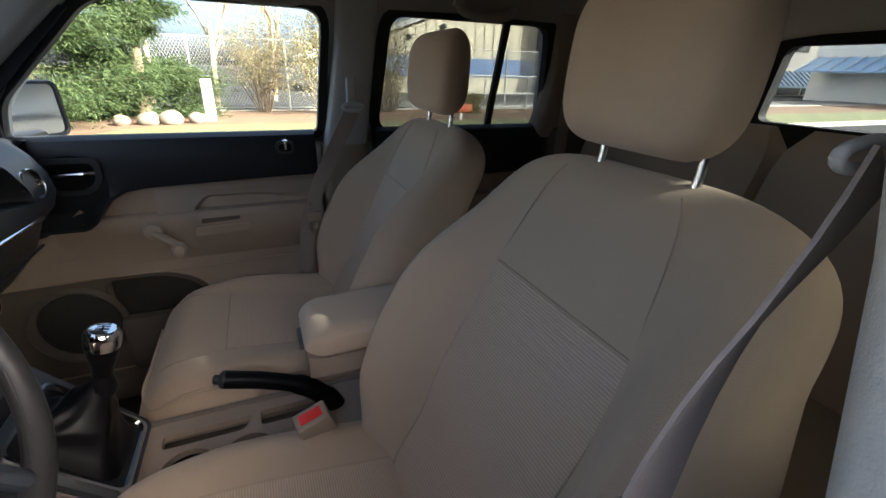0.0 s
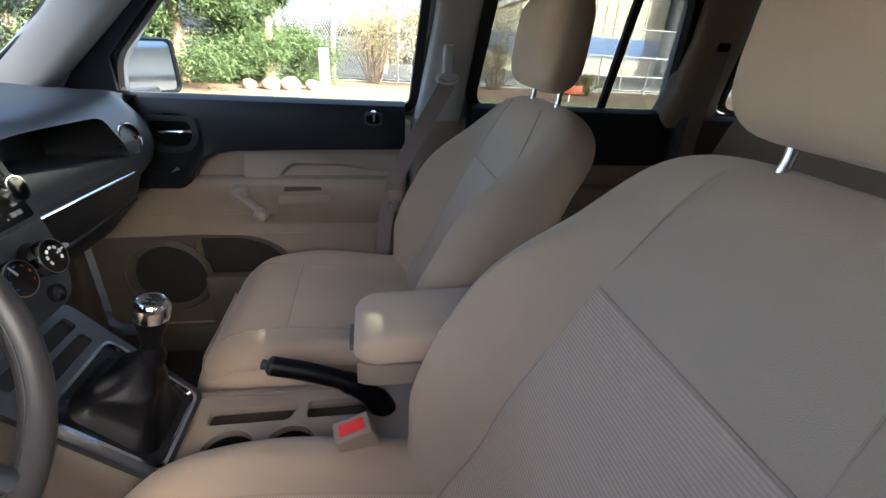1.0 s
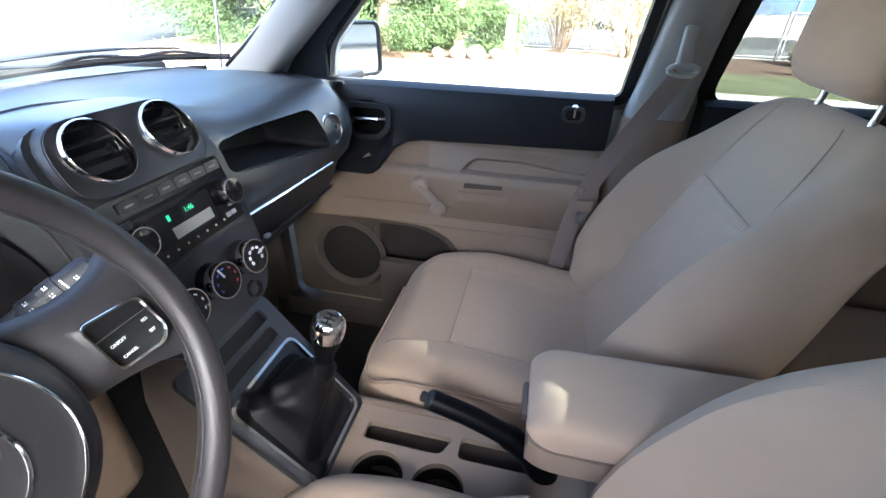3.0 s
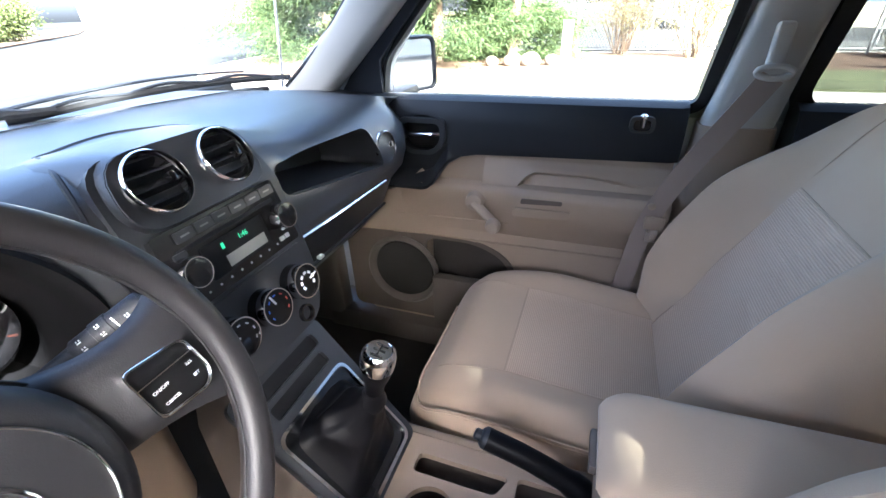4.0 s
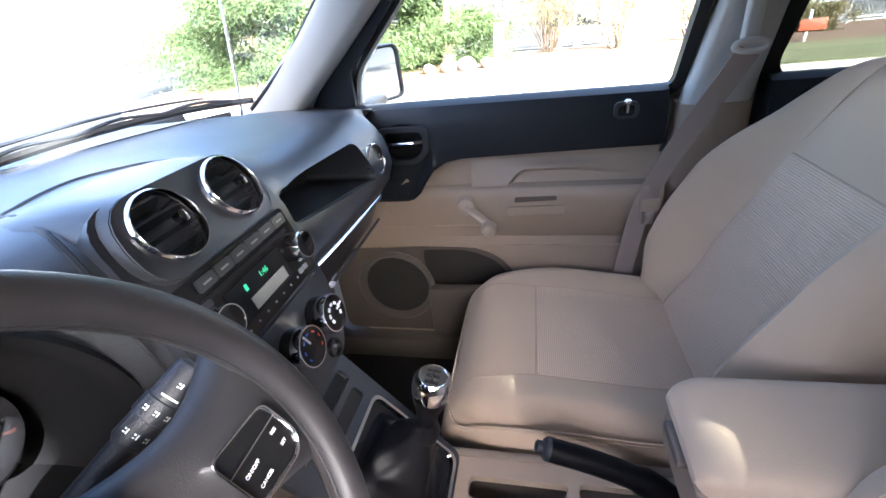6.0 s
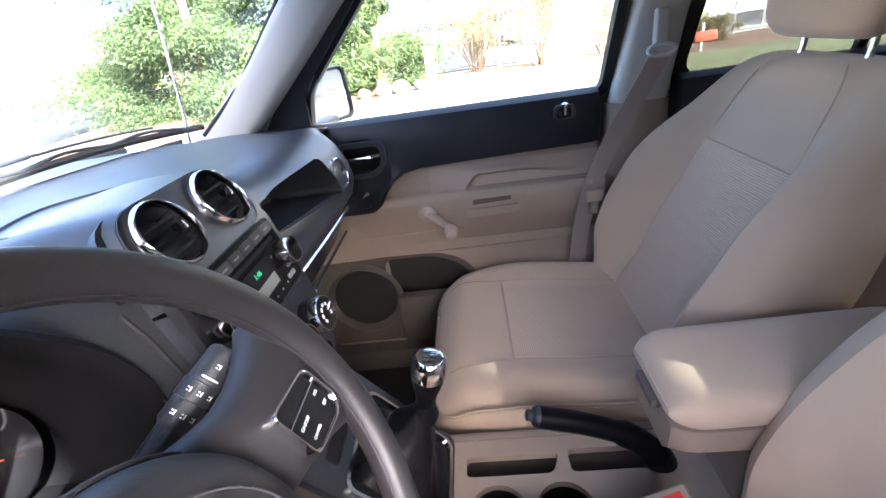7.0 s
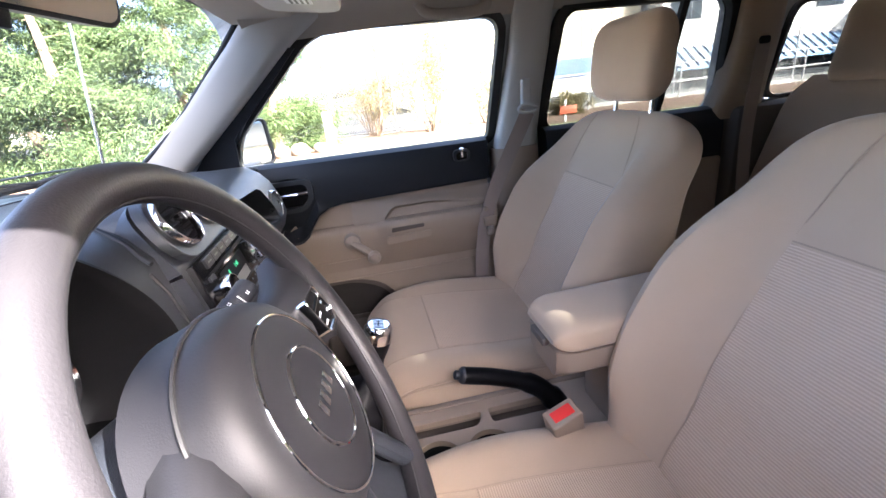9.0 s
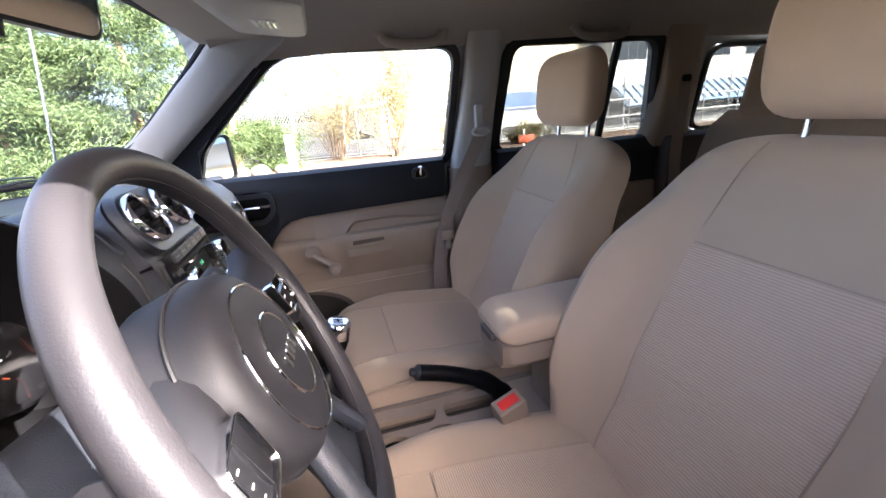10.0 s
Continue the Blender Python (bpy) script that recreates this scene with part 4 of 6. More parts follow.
def lettering(name, text, size, m, mat, parent):
    cu = bpy.data.curves.new(name, "FONT")
    cu.body, cu.size, cu.extrude, cu.align_x, cu.align_y = text, size, 0.0002, "CENTER", "CENTER"
    tmp = bpy.data.objects.new(name, cu)
    scene.collection.objects.link(tmp)
    dg = bpy.context.evaluated_depsgraph_get()
    dg.update()
    me = bpy.data.meshes.new_from_object(tmp.evaluated_get(dg))
    bpy.data.objects.remove(tmp)
    bpy.data.curves.remove(cu)
    me.transform(m)
    me.materials.clear()
    me.materials.append(mat)
    ob = new(name, me)
    ob.parent = parent
    return ob


lettering("clock_digits", "1:46", 0.009, at_stack(0.012, 0.004, -0.0024), GREEN_LED, radio)
part("display_dot", slab([(-0.022, 0.001), (-0.018, 0.001), (-0.018, 0.008), (-0.022, 0.008)], [], 0.0004, lambda u, v, w: on_stack(u, v, -0.0024 + w)), GREEN_LED, radio)
for i in range(8):
    u = -0.060 + i * 0.0165
    part("preset_dot", lathe([(0.0015, 0), (0.0015, 0.0006)], at_stack(u, -0.033, -0.004), 10), LCD, radio)
for i, (u, v) in enumerate(((0.076, -0.018), (0.076, -0.030), (0.086, -0.012), (0.066, -0.030))):
    part("small_button", slab(round_poly([(u - 0.004, v - 0.003), (u + 0.004, v - 0.003), (u + 0.004, v + 0.003), (u - 0.004, v + 0.003)], 0.001), [], 0.002, lambda a, b, w: on_stack(a, b, -0.004 + w)), LCD, radio)
for u in (-0.0735, 0.0715):
    knob(radio, at_stack(u, 0.0, -0.006), 0.0165, 0.024)

hvac = part("heater_panel", slab(round_poly([(-0.100, -0.050), (0.102, -0.050), (0.098, -0.115), (0.080, -0.125), (-0.080, -0.125), (-0.096, -0.115)], 0.012), [], 0.008, lambda u, v, w: on_stack(u, v, -0.016 + w)), STACK, dash, "heater control panel")
for i, u in enumerate((-0.066, -0.006, 0.055)):
    k = knob(hvac, at_stack(u, -0.092, -0.008), 0.024, 0.026, "heater_knob")
    m = at_stack(u, -0.092, 0.0188)
    part("pointer", moved(box(-0.0012, 0.0012, 0.006, 0.020, 0, 0.001, 0), m @ pose(0, 0, 0, 0, 0, (60, 20, -80)[i])), WHITE, k)
    for j in range(7):
        a = radians(210 - j * 40)
        mt = (WHITE, (MARK_BLUE if j < 4 else MARK_RED), WHITE)[i]
        rr = 0.013 if i == 2 else 0.0165
        w_ = 0.0026 if i == 2 else 0.002
        part("dial_mark", moved(box(-w_, w_, -0.0008, 0.0008 + (0.002 if i == 2 else 0), 0, 0.0008, 0), m @ Matrix.Translation((rr * math.cos(a), rr * math.sin(a), 0)) @ pose(0, 0, 0, 0, 0, math.degrees(a) + 90)), mt, k)
part("power_socket", lathe([(0.013, 0), (0.013, 0.006), (0.010, 0.006), (0.010, -0.01)], at_stack(0.055, -0.145, -0.012), 24, False), GLOSS, dash)

# side vent by the passenger door
vent(dash, Matrix.Translation((-0.600, 0.450, 1.030)) @ Matrix(((0, 0, 1, 0), (1, 0, 0, 0), (0, 1, 0, 0), (0, 0, 0, 1))) @ pose(0, 0, 0, -8, -8), 0.030)
# knee bolster and steering column cover
part("knee_panel", box(-0.72, -0.62, -0.62, -0.12, 0.70, 0.895, 0.03, 3), TAN, dash, "tan knee panel under the wheel")
part("kick_panel", box(-1.25, -0.88, 0.60, 0.66, 0.36, 0.80, 0.02), TAN_DARK, dash)

rings = []
for i in range(12):
    y = -0.60 + 0.46 * i / 11
    edge = [(dash_ring(y)[9][0] - 0.012, 0.946)] + dash_ring(y)[10:13]
    rings.append([Vector((x + 0.007, y, z)) for x, z in edge] + [Vector((x - 0.004, y, z)) for x, z in reversed(edge)])
part("column_surround", loft(rings), DULL, dash, "dull black panel round the steering column")
# instrument cluster
clu = thing("instrument_cluster", "dark instrument cluster under a curved hood", "gauges")
shell = []
for x, grow_, fall in ((-0.735, -0.020, 0.006), (-0.69, -0.010, 0.003), (-0.64, -0.003, 0.0), (-0.612, 0.001, 0.0), (-0.604, 0.005, 0.0), (-0.602, 0.009, 0.0), (-0.607, 0.013, 0.0),
                       (-0.625, 0.015, 0.001), (-0.68, 0.016, 0.006), (-0.75, 0.014, 0.022), (-0.83, 0.008, 0.050), (-0.93, 0.0, 0.09)):
    ring = []
    for y, z in BROW:
        up = smoothstep(0.96, 1.10, z)
        lean_ = 0.030 * smoothstep(1.02, 1.19, z) if x > -0.70 else 0.0
        ring.append(Vector((x - lean_, y + grow_ * (y + 0.33) / 0.185, z + grow_ * up - fall * (0.3 + 0.7 * up))))
    shell.append(ring)
part("hood_shell", loft(shell, False, False), CLUSTER, clu, "charcoal hood curving over the gauges")
part("recess_floor", loft([[Vector((x, y, 0.957 + 0.012 * (x + 0.604) / -0.13)) for x in (-0.735, -0.67, -0.604)] for y in (-0.50, -0.40, -0.26, -0.16)], False, False), CLUSTER, clu)
part("backing", box(-0.745, -0.735, -0.52, -0.12, 0.90, 1.14, 0.0), DULL, clu)
for y, r, z in ((-0.445, 0.040, 1.03), (-0.208, 0.040, 1.028), (-0.325, 0.058, 1.045)):
    m = Matrix.Translation((-0.735, y, z)) @ Matrix(((0, 0, 1, 0), (1, 0, 0, 0), (0, 1, 0, 0), (0, 0, 0, 1))) @ pose(0, 0, 0, -14)
    gz = part("gauge", lathe([(r * 1.12, 0.0), (r * 1.10, 0.045), (r * 1.0, 0.05), (r, 0.012), (0.0008, 0.012)], m, 40, False), GLOSS, clu, "round black gauge")
    for j in range(9):
        a = radians(220 - j * 32)
        part("tick", moved(box(-0.004, 0.004, -0.0007, 0.0007, 0, 0.0006, 0), m @ Matrix.Translation((r * 0.82 * math.cos(a), r * 0.82 * math.sin(a), 0.013)) @ pose(0, 0, 0, 0, 0, math.degrees(a))), WHITE if j < 8 else NEEDLE, gz)
    part("needle", moved(box(0, r * 0.5, -0.001, 0.001, 0, 0.002, 0), m @ Matrix.Translation((0, 0, 0.016)) @ pose(0, 0, 0, 0, 0, -28)), NEEDLE, gz, "orange needle")
    if y == -0.208:
        for txt, u_, v_, mt in (("H", 0.022, 0.014, NEEDLE), ("C", -0.010, -0.016, WHITE)):
            lettering("print", txt, 0.010, m @ Matrix.Translation((u_, v_, 0.0135)), mt, gz)


# ---- steering wheel ----
wheel = thing("steering_wheel", "dark grey steering wheel with a chrome-ringed hub", "steering wheel")
WT = radians(25)
WC = Vector((-0.451, -0.321, 1.060))
WM = Matrix(((0, -math.sin(WT), math.cos(WT), WC.x), (1, 0, 0, WC.y), (0, math.cos(WT), math.sin(WT), WC.z), (0, 0, 0, 1)))
R = 0.1692
path = [(WM @ Vector((R * math.cos(a), R * math.sin(a), 0))) for a in (2 * math.pi * i / 96 for i in range(96))]
part("rim", tube(path, [0.0127 + 0.0013 * max(0, math.sin(2 * math.pi * i / 96 * 1.0 - 0.3)) * abs(math.cos(2 * math.pi * i / 96)) for i in range(96)], 18, True), WHEEL, wheel, "grained grey wheel rim")
path = [(WM @ Vector(((R - 0.0126) * math.cos(a), (R - 0.0126) * math.sin(a), 0.003))) for a in (2 * math.pi * i / 96 for i in range(96))]
part("rim_seam", tube(path, 0.0009, 6, True), RUBBER, wheel)
# hub
WH = WM @ Matrix.Translation((0, 0, -0.013))
hub_out = [(0.084 * sq(math.cos(a), 0.94), -0.008 + 0.082 * sq(math.sin(a), 0.94)) for a in (2 * math.pi * k / 56 for k in range(56))]
rings = []
for k, w in ((1.06, -0.045), (1.05, -0.02), (1.03, -0.004), (1.0, 0.006), (0.95, 0.013), (0.86, 0.0185), (0.70, 0.0225), (0.4, 0.025), (0.05, 0.0255)):
    rings.append([WH @ Vector((p[0] * k, (p[1] + 0.01) * k - 0.01, w)) for p in hub_out])
hub = part("hub", loft(rings), HUB, wheel, "charcoal airbag cover")
path = [WH @ Vector((p[0] * 1.052, (p[1] + 0.01) * 1.052 - 0.01, -0.010)) for p in hub_out]
part("cover_joint", tube(path, 0.0016, 6, True), RUBBER, hub)


def hub_w(q):
    """How far the airbag cover stands out at q, from its middle outwards."""
    return 0.0252 - 0.0045 * q ** 2 - 0.004 * q ** 5


path = [WH @ Vector((0.066 * math.cos(a), 0.066 * math.sin(a) - 0.011, hub_w(0.78) + 0.0004)) for a in (2 * math.pi * i / 64 for i in range(64))]
part("hub_ring", tube(path, 0.0011, 8, True), CHROME, hub, "thin chrome ring")
path = [WH @ Vector((0.037 * math.cos(a), 0.037 * math.sin(a) - 0.011, 0.0248)) for a in (2 * math.pi * i / 48 for i in range(48))]
part("badge_ring", tube(path, 0.0015, 8, True), CHROME, hub, "chrome badge ring")
part("badge_plate", lathe([(0.0365, 0.0235), (0.0362, 0.0254), (0.0008, 0.0262)], WH @ Matrix.Translation((0, -0.011, 0)), 40), HUB, hub)
for i in range(4):
    part("badge_bar", moved(box(-0.0205 + i * 0.0112, -0.0140 + i * 0.0112, -0.017, -0.005, 0.0262, 0.0278, 0.001), WH), CHROME, hub)
# spokes
for sg in (-1, 1):
    rings = []
    for i in range(9):
        k = i / 8
        u = 0.060 + 0.106 * k
        vt = 0.052 - 0.022 * math.sin(math.pi * min(1, k * 0.9)) * 0.6 + 0.010 * k ** 4
        vb = -0.030 - 0.004 * k - 0.022 * k ** 3
        rings.append([WM @ Vector((sg * u, v, w - 0.017 * (1 - k) ** 2)) for v, w in ((vt, -0.020), (vt - 0.004, -0.009), (vt - 0.012, -0.002), (vt - 0.026, 0.001), (vb + 0.018, 0.001), (vb + 0.007, -0.003), (vb, -0.012), (vb + 0.002, -0.028), (vt - 0.004, -0.034))])
    sp = part("spoke", loft(rings), HUB, wheel)
    if sg < 0:
        left_spoke = sp
    pad = round_poly([(sg * 0.101, 0.019), (sg * 0.145, 0.015), (sg * 0.149, -0.016), (sg * 0.141, -0.026), (sg * 0.104, -0.022)], 0.006)
    inn = [((p[0] - sg * 0.124) * 0.95 + sg * 0.124, (p[1] + 0.003) * 0.94 - 0.003) for p in pad]
    cp = part("switch_pad", slab(inn, [], 0.013, lambda u, v, w: WM @ Vector((u, v, w - 0.009))), GLOSS, sp, "cruise control buttons")
    part("chrome_frame", ring_plate(pad, inn, 0.014, lambda u, v, w: WM @ Vector((u, v, w - 0.009))), CHROME, sp, "thin chrome frame")
    part("chrome_line", tube([WM @ Vector((p[0], p[1], 0.0058)) for p in pad], 0.0008, 6, True), CHROME, sp)
    if sg > 0:
        part("divider", moved(box(0.102, 0.146, 0.0035, 0.0043, 0.003, 0.006, 0), WM), CHROME, sp)
        m = WM @ Matrix.Translation((0, 0, 0.0042))
        lettering("print", "ON/OFF", 0.0034, m @ Matrix.Translation((0.115, -0.005, 0)), WHITE, sp)
        lettering("print", "CANCEL", 0.0031, m @ Matrix.Translation((0.117, -0.016, 0)), WHITE, sp)
        lettering("print", "RES", 0.0032, m @ Matrix.Translation((0.139, -0.003, 0)), WHITE, sp)
        lettering("print", "SET", 0.0032, m @ Matrix.Translation((0.139, -0.013, 0)), WHITE, sp)
part("divider", moved(box(-0.1255, -0.1245, -0.020, 0.015, 0.003, 0.0055, 0), WM), CHROME, left_spoke)
for v_ in (0.006, -0.006, -0.016):
    part("print", moved(box(-0.1385, -0.1345, v_ - 0.0006, v_ + 0.0006, 0.004, 0.0044, 0), WM), LCD, left_spoke)
for sg in (-1, 1):
    path = [WM @ Vector(p) for p in spline([(sg * 0.030, -0.070, -0.008), (sg * 0.045, -0.110, -0.006), (sg * 0.062, -0.160, -0.002)], 6)]
    part("lower_spoke", tube(path, 0.013, 12, False, 0.7), BLACK, wheel)
rings = []
for i in range(7):
    k = i / 6
    v = -0.062 - 0.102 * k
    hw = 0.052 - 0.016 * math.sin(math.pi * k) + 0.018 * k ** 2
    rings.append([WM @ Vector((u, v, w)) for u, w in ((-hw, -0.016), (-hw * 0.8, -0.010), (hw * 0.8, -0.010), (hw, -0.016), (hw * 0.8, -0.026), (-hw * 0.8, -0.026))])
part("lower_plate", loft(rings), BLACK, wheel, "charcoal plate between the lower spokes")
# column and stalk
part("column", moved(lathe([(0.045, -0.19), (0.055, -0.10), (0.055, -0.045), (0.03, -0.04)], Matrix(), 24), WM), BLACK, wheel, "column shroud")
stalk = thing("wiper_stalk", "black column stalk with white printed symbols", "stalk")
pts = [Vector((-0.580, -0.290, 1.015)), Vector((-0.541, -0.196, 1.055)), Vector((-0.517, -0.154, 1.077))]
part("arm", tube([pts[0], pts[1]], [0.008, 0.0095], 16), BLACK, stalk)
dirn = (pts[2] - pts[1]).normalized()
span = (pts[2] - pts[1]).length
part("grip", tube([pts[1] + dirn * span * k for k in (-0.06, 0.0, 0.30, 0.31, 0.55, 0.56, 0.97, 1.03, 1.06)], [0.0095, 0.0118, 0.0118, 0.0130, 0.0130, 0.0118, 0.0118, 0.0105, 0.007], 20), BLACK, stalk, "ribbed black grip with twist rings")
face = Vector((0.69, -0.58, 0.42))
face = (face - dirn * face.dot(dirn)).normalized()
PR = Matrix.Identity(4)
for c_, v_ in enumerate((dirn, face.cross(dirn), face)):
    for r_ in range(3):
        PR[r_][c_] = v_[r_]
for k, rad, items in ((0.13, 0.0118, 3), (0.43, 0.0130, 3), (0.80, 0.0118, 1)):
    for q in range(items):
        a = radians((q - (items - 1) / 2) * 34)
        at = Matrix.Translation(pts[1] + dirn * span * k) @ PR @ pose(0, 0, 0, math.degrees(a), 0, 0) @ Matrix.Translation((0, 0, rad + 0.0002))
        part("print", moved(join(box(-0.0016, 0.0016, -0.0016, -0.0006, 0, 0.0004, 0), box(-0.0016, -0.0008, 0.0002, 0.0016, 0, 0.0004, 0), box(0.0004, 0.0014, 0.0002, 0.0016, 0, 0.0004, 0)), at), WHITE, stalk)
band = Matrix.Translation(pts[1] + dirn * span * 0.63) @ PR
part("print", moved(box(-0.0006, 0.0006, -0.006, 0.006, 0, 0.0006, 0), band @ Matrix.Translation((0, 0, 0.0112))), WHITE, stalk)


# ---- centre console ----
con = thing("centre_console", "tan plastic centre console with cup holders and gear lever", "console")
# rear tray with cup holders
outer = round_poly([(-0.425, -0.085), (0.16, -0.085), (0.16, 0.085), (-0.425, 0.085)], 0.02)
cups = [[(cx + 0.040 * math.cos(a), -0.032 + 0.040 * math.sin(a)) for a in (2 * math.pi * i / 32 for i in range(32))] for cx in (-0.340, -0.247)]
trays = [round_poly([(-0.385, 0.022), (-0.255, 0.022), (-0.240, 0.055), (-0.385, 0.055)], 0.01), round_poly([(-0.228, 0.022), (-0.10, 0.022), (-0.10, 0.060), (-0.228, 0.060)], 0.01)]
part("tray_top", slab(outer, cups + trays, 0.012, lambda u, v, w: Vector((u, v, 0.660 - w))), TAN, con)
for s in (-1, 1):
    part("side_wall", box(-0.43, 0.20, s * 0.092 - 0.008, s * 0.092 + 0.008, 0.38, 0.664, 0.006), SHADED_TAN, con)
part("tray_floor", box(-0.40, 0.16, 0.0, 0.08, 0.615, 0.62, 0.0), TAN_DARK, con)
for cx in (-0.340, -0.247):
    part("cup_holder", lathe([(0.0405, 0.655), (0.039, 0.60), (0.036, 0.585), (0.0008, 0.583)], Matrix.Translation((cx, -0.032, 0)), 32, False), DULL, con, "round dark cup holder")
# gear plinth, sloping up to the stack
rings = []
for i in range(13):
    k = i / 12
    x = -0.412 - 0.19 * k
    z = 0.682 + 0.215 * k
    hw = 0.080 + 0.018 * k
    rings.append([Vector((x, y, zz)) for y, zz in ((-hw - 0.02, 0.38), (-hw - 0.012, z - 0.06), (-hw, z - 0.01), (-hw + 0.01, z), (hw - 0.01, z), (hw, z - 0.01), (hw + 0.012, z - 0.06), (hw + 0.02, 0.38))])
# dark brown here puts the shade low beside the seats into the colour
part("plinth", loft(rings), SHADED_BROWN, con, "plinth round the gear lever, footwell shade in its brown")
SL = math.atan2(0.215, 0.19)
PM = Matrix.Translation((-0.470, 0.002, 0.750)) @ Matrix(((-math.cos(SL), 0, math.sin(SL), 0), (0, -1, 0, 0), (math.sin(SL), 0, math.cos(SL), 0), (0, 0, 0, 1)))
top = round_poly([(-0.098, -0.074), (0.150, -0.087), (0.150, 0.101), (-0.098, 0.092)], 0.016)
slots = [round_poly([(0.086, -0.054), (0.106, -0.054), (0.106, 0.064), (0.086, 0.064)], 0.006), round_poly([(0.115, -0.062), (0.136, -0.062), (0.136, 0.074), (0.115, 0.074)], 0.006)]
part("plinth_top", slab(top, slots, 0.010, lambda u, v, w: PM @ Vector((u, v, w - 0.004))), STACK, con, "graphite trim plate with coin slots")
po = round_poly([(-0.090, -0.062), (0.076, -0.066), (0.076, 0.090), (-0.090, 0.084)], 0.018)
pi_ = [(p[0] * 0.93, (p[1] - 0.012) * 0.93 + 0.012) for p in po]
pm_ = [(p[0] * 0.99, (p[1] - 0.012) * 0.985 + 0.012) for p in po]
part("slot_floor", slab(round_poly([(0.080, -0.072), (0.142, -0.072), (0.142, 0.080), (0.080, 0.080)], 0.005), [], 0.003, lambda u, v, w: PM @ Vector((u, v, w - 0.004))), DULL, con)
gp = part("gear_plate", slab(pi_, [], 0.003, lambda u, v, w: PM @ Vector((u, v, 0.005 + w))), GLOSS, con, "gloss black gear plate")
part("chrome_frame", ring_plate(pm_, pi_, 0.008, lambda u, v, w: PM @ Vector((u, v, 0.004 + w))), CHROME, gp, "chrome frame round the boot")
# boot and lever
knob_at = Vector((-0.402, 0.004, 0.905))
base = PM @ Vector((-0.007, 0.011, 0.004))
rings = []
for i in range(33):
    k = i / 32
    c = base.lerp(Vector((-0.420, 0.003, 0.832)), k)
    flare = 0.012 * max(0, 1 - k * 5) ** 1.5
    hw = 0.047 * (1 - k) ** 1.15 + 0.0150 + flare * 0.7
    hl = 0.050 * (1 - k) ** 1.15 + 0.0150 + flare * 0.7
    ring = []
    for j in range(56):
        a = 2 * math.pi * j / 56
        f = 1 + (0.05 * math.sin(3 * a + 2.5 * k) + 0.035 * math.sin(7 * a - 6 * k + 1)) * math.sin(math.pi * min(1, k * 1.1)) ** 0.7 + 0.12 * (1 - abs(math.sin(5.5 * k + 0.9 * math.sin(a + 0.6) + 0.5 * math.sin(2 * a)))) * math.sin(math.pi * k) - 0.04
        v = PM.to_3x3() @ Vector((hl * f * sq(math.cos(a), 0.4 + 0.5 * k), hw * f * sq(math.sin(a), 0.4 + 0.5 * k), 0))
        ring.append(c + v)
    rings.append(ring)
gl = thing("gear_lever", "chrome-topped black gear knob on a leather boot", "gear lever")
part("boot", loft(rings), LEATHER, gl, "creased black leather boot")
ax = Vector((0.22, 0.0, 0.97)).normalized()
KM = Matrix.Translation((-0.424, 0.003, 0.815)) @ ax.to_track_quat("Z", "Y").to_matrix().to_4x4()
part("collar", lathe([(0.017, 0), (0.019, 0.012), (0.015, 0.022), (0.013, 0.030)], KM, 28), LEATHER, gl)
part("knob", lathe([(0.0125, 0.028), (0.0135, 0.045), (0.0178, 0.060), (0.0216, 0.0785)], KM, 32), LEATHER, gl, "black knob")
part("knob_cap", lathe([(0.0216, 0.078), (0.0226, 0.086), (0.0226, 0.095), (0.0211, 0.102), (0.0168, 0.1065), (0.0155, 0.1055), (0.0008, 0.1060)], KM, 32, False), CHROME, gl, "chrome cap with a shift pattern")
for a, b in (((-0.009, -0.008), (-0.009, 0.008)), ((0, -0.008), (0, 0.008)), ((0.009, -0.008), (0.009, 0.008)), ((-0.009, 0), (0.009, 0))):
    part("shift_mark", tube([KM @ Vector((*a, 0.107)), KM @ Vector((*b, 0.107))], 0.0008, 6), DULL, gl)

# parking brake
pb = thing("parking_brake", "black parking brake lever beside the passenger seat", "lever")
pts = spline([(-0.085, 0.032, 0.625), (-0.105, 0.033, 0.672), (-0.145, 0.034, 0.715), (-0.21, 0.035, 0.746), (-0.272, 0.035, 0.766)], 6)
part("grip", tube(pts, [0.022] * 8 + [0.0185] * 6 + [0.0155] * (len(pts) - 14), 16), LEATHER, pb)
tip = Vector((-0.272, 0.035, 0.766))
tq = tip - Vector((-0.21, 0.035, 0.746))
part("button", lathe([(0.0155, 0), (0.0150, 0.004), (0.011, 0.008), (0.008, 0.009), (0.008, 0.016), (0.005, 0.018)], Matrix.Translation(tip) @ tq.to_track_quat("Z", "Y").to_matrix().to_4x4(), 18), BLACK, pb)

# armrest
ar = thing("console_armrest", "tan cloth console armrest with a latch", "armrest")
rings = []
for i in range(34):
    k = 0.5 - 0.5 * math.cos(math.pi * (i / 33))
    x = -0.140 + 0.33 * k
    e = math.sqrt(max(0.05, 1 - max(0, (0.12 - k) / 0.12) ** 2))
    e2 = math.sqrt(max(0.05, 1 - max(0, (k - 0.92) / 0.08) ** 2))
    e = min(e, e2)
    ring = []
    for j in range(32):
        a = 2 * math.pi * j / 32
        c, s = math.cos(a), math.sin(a)
        ring.append(Vector((x, 0.004 + 0.068 * sq(c, 0.42) * (0.72 + 0.28 * e), 0.853 + 0.008 * k + (0.030 if s > 0 else 0.022) * sq(s, 0.5) * e)))
    rings.append(ring)
part("pad", loft(rings), CLOTH, ar)
rings = []
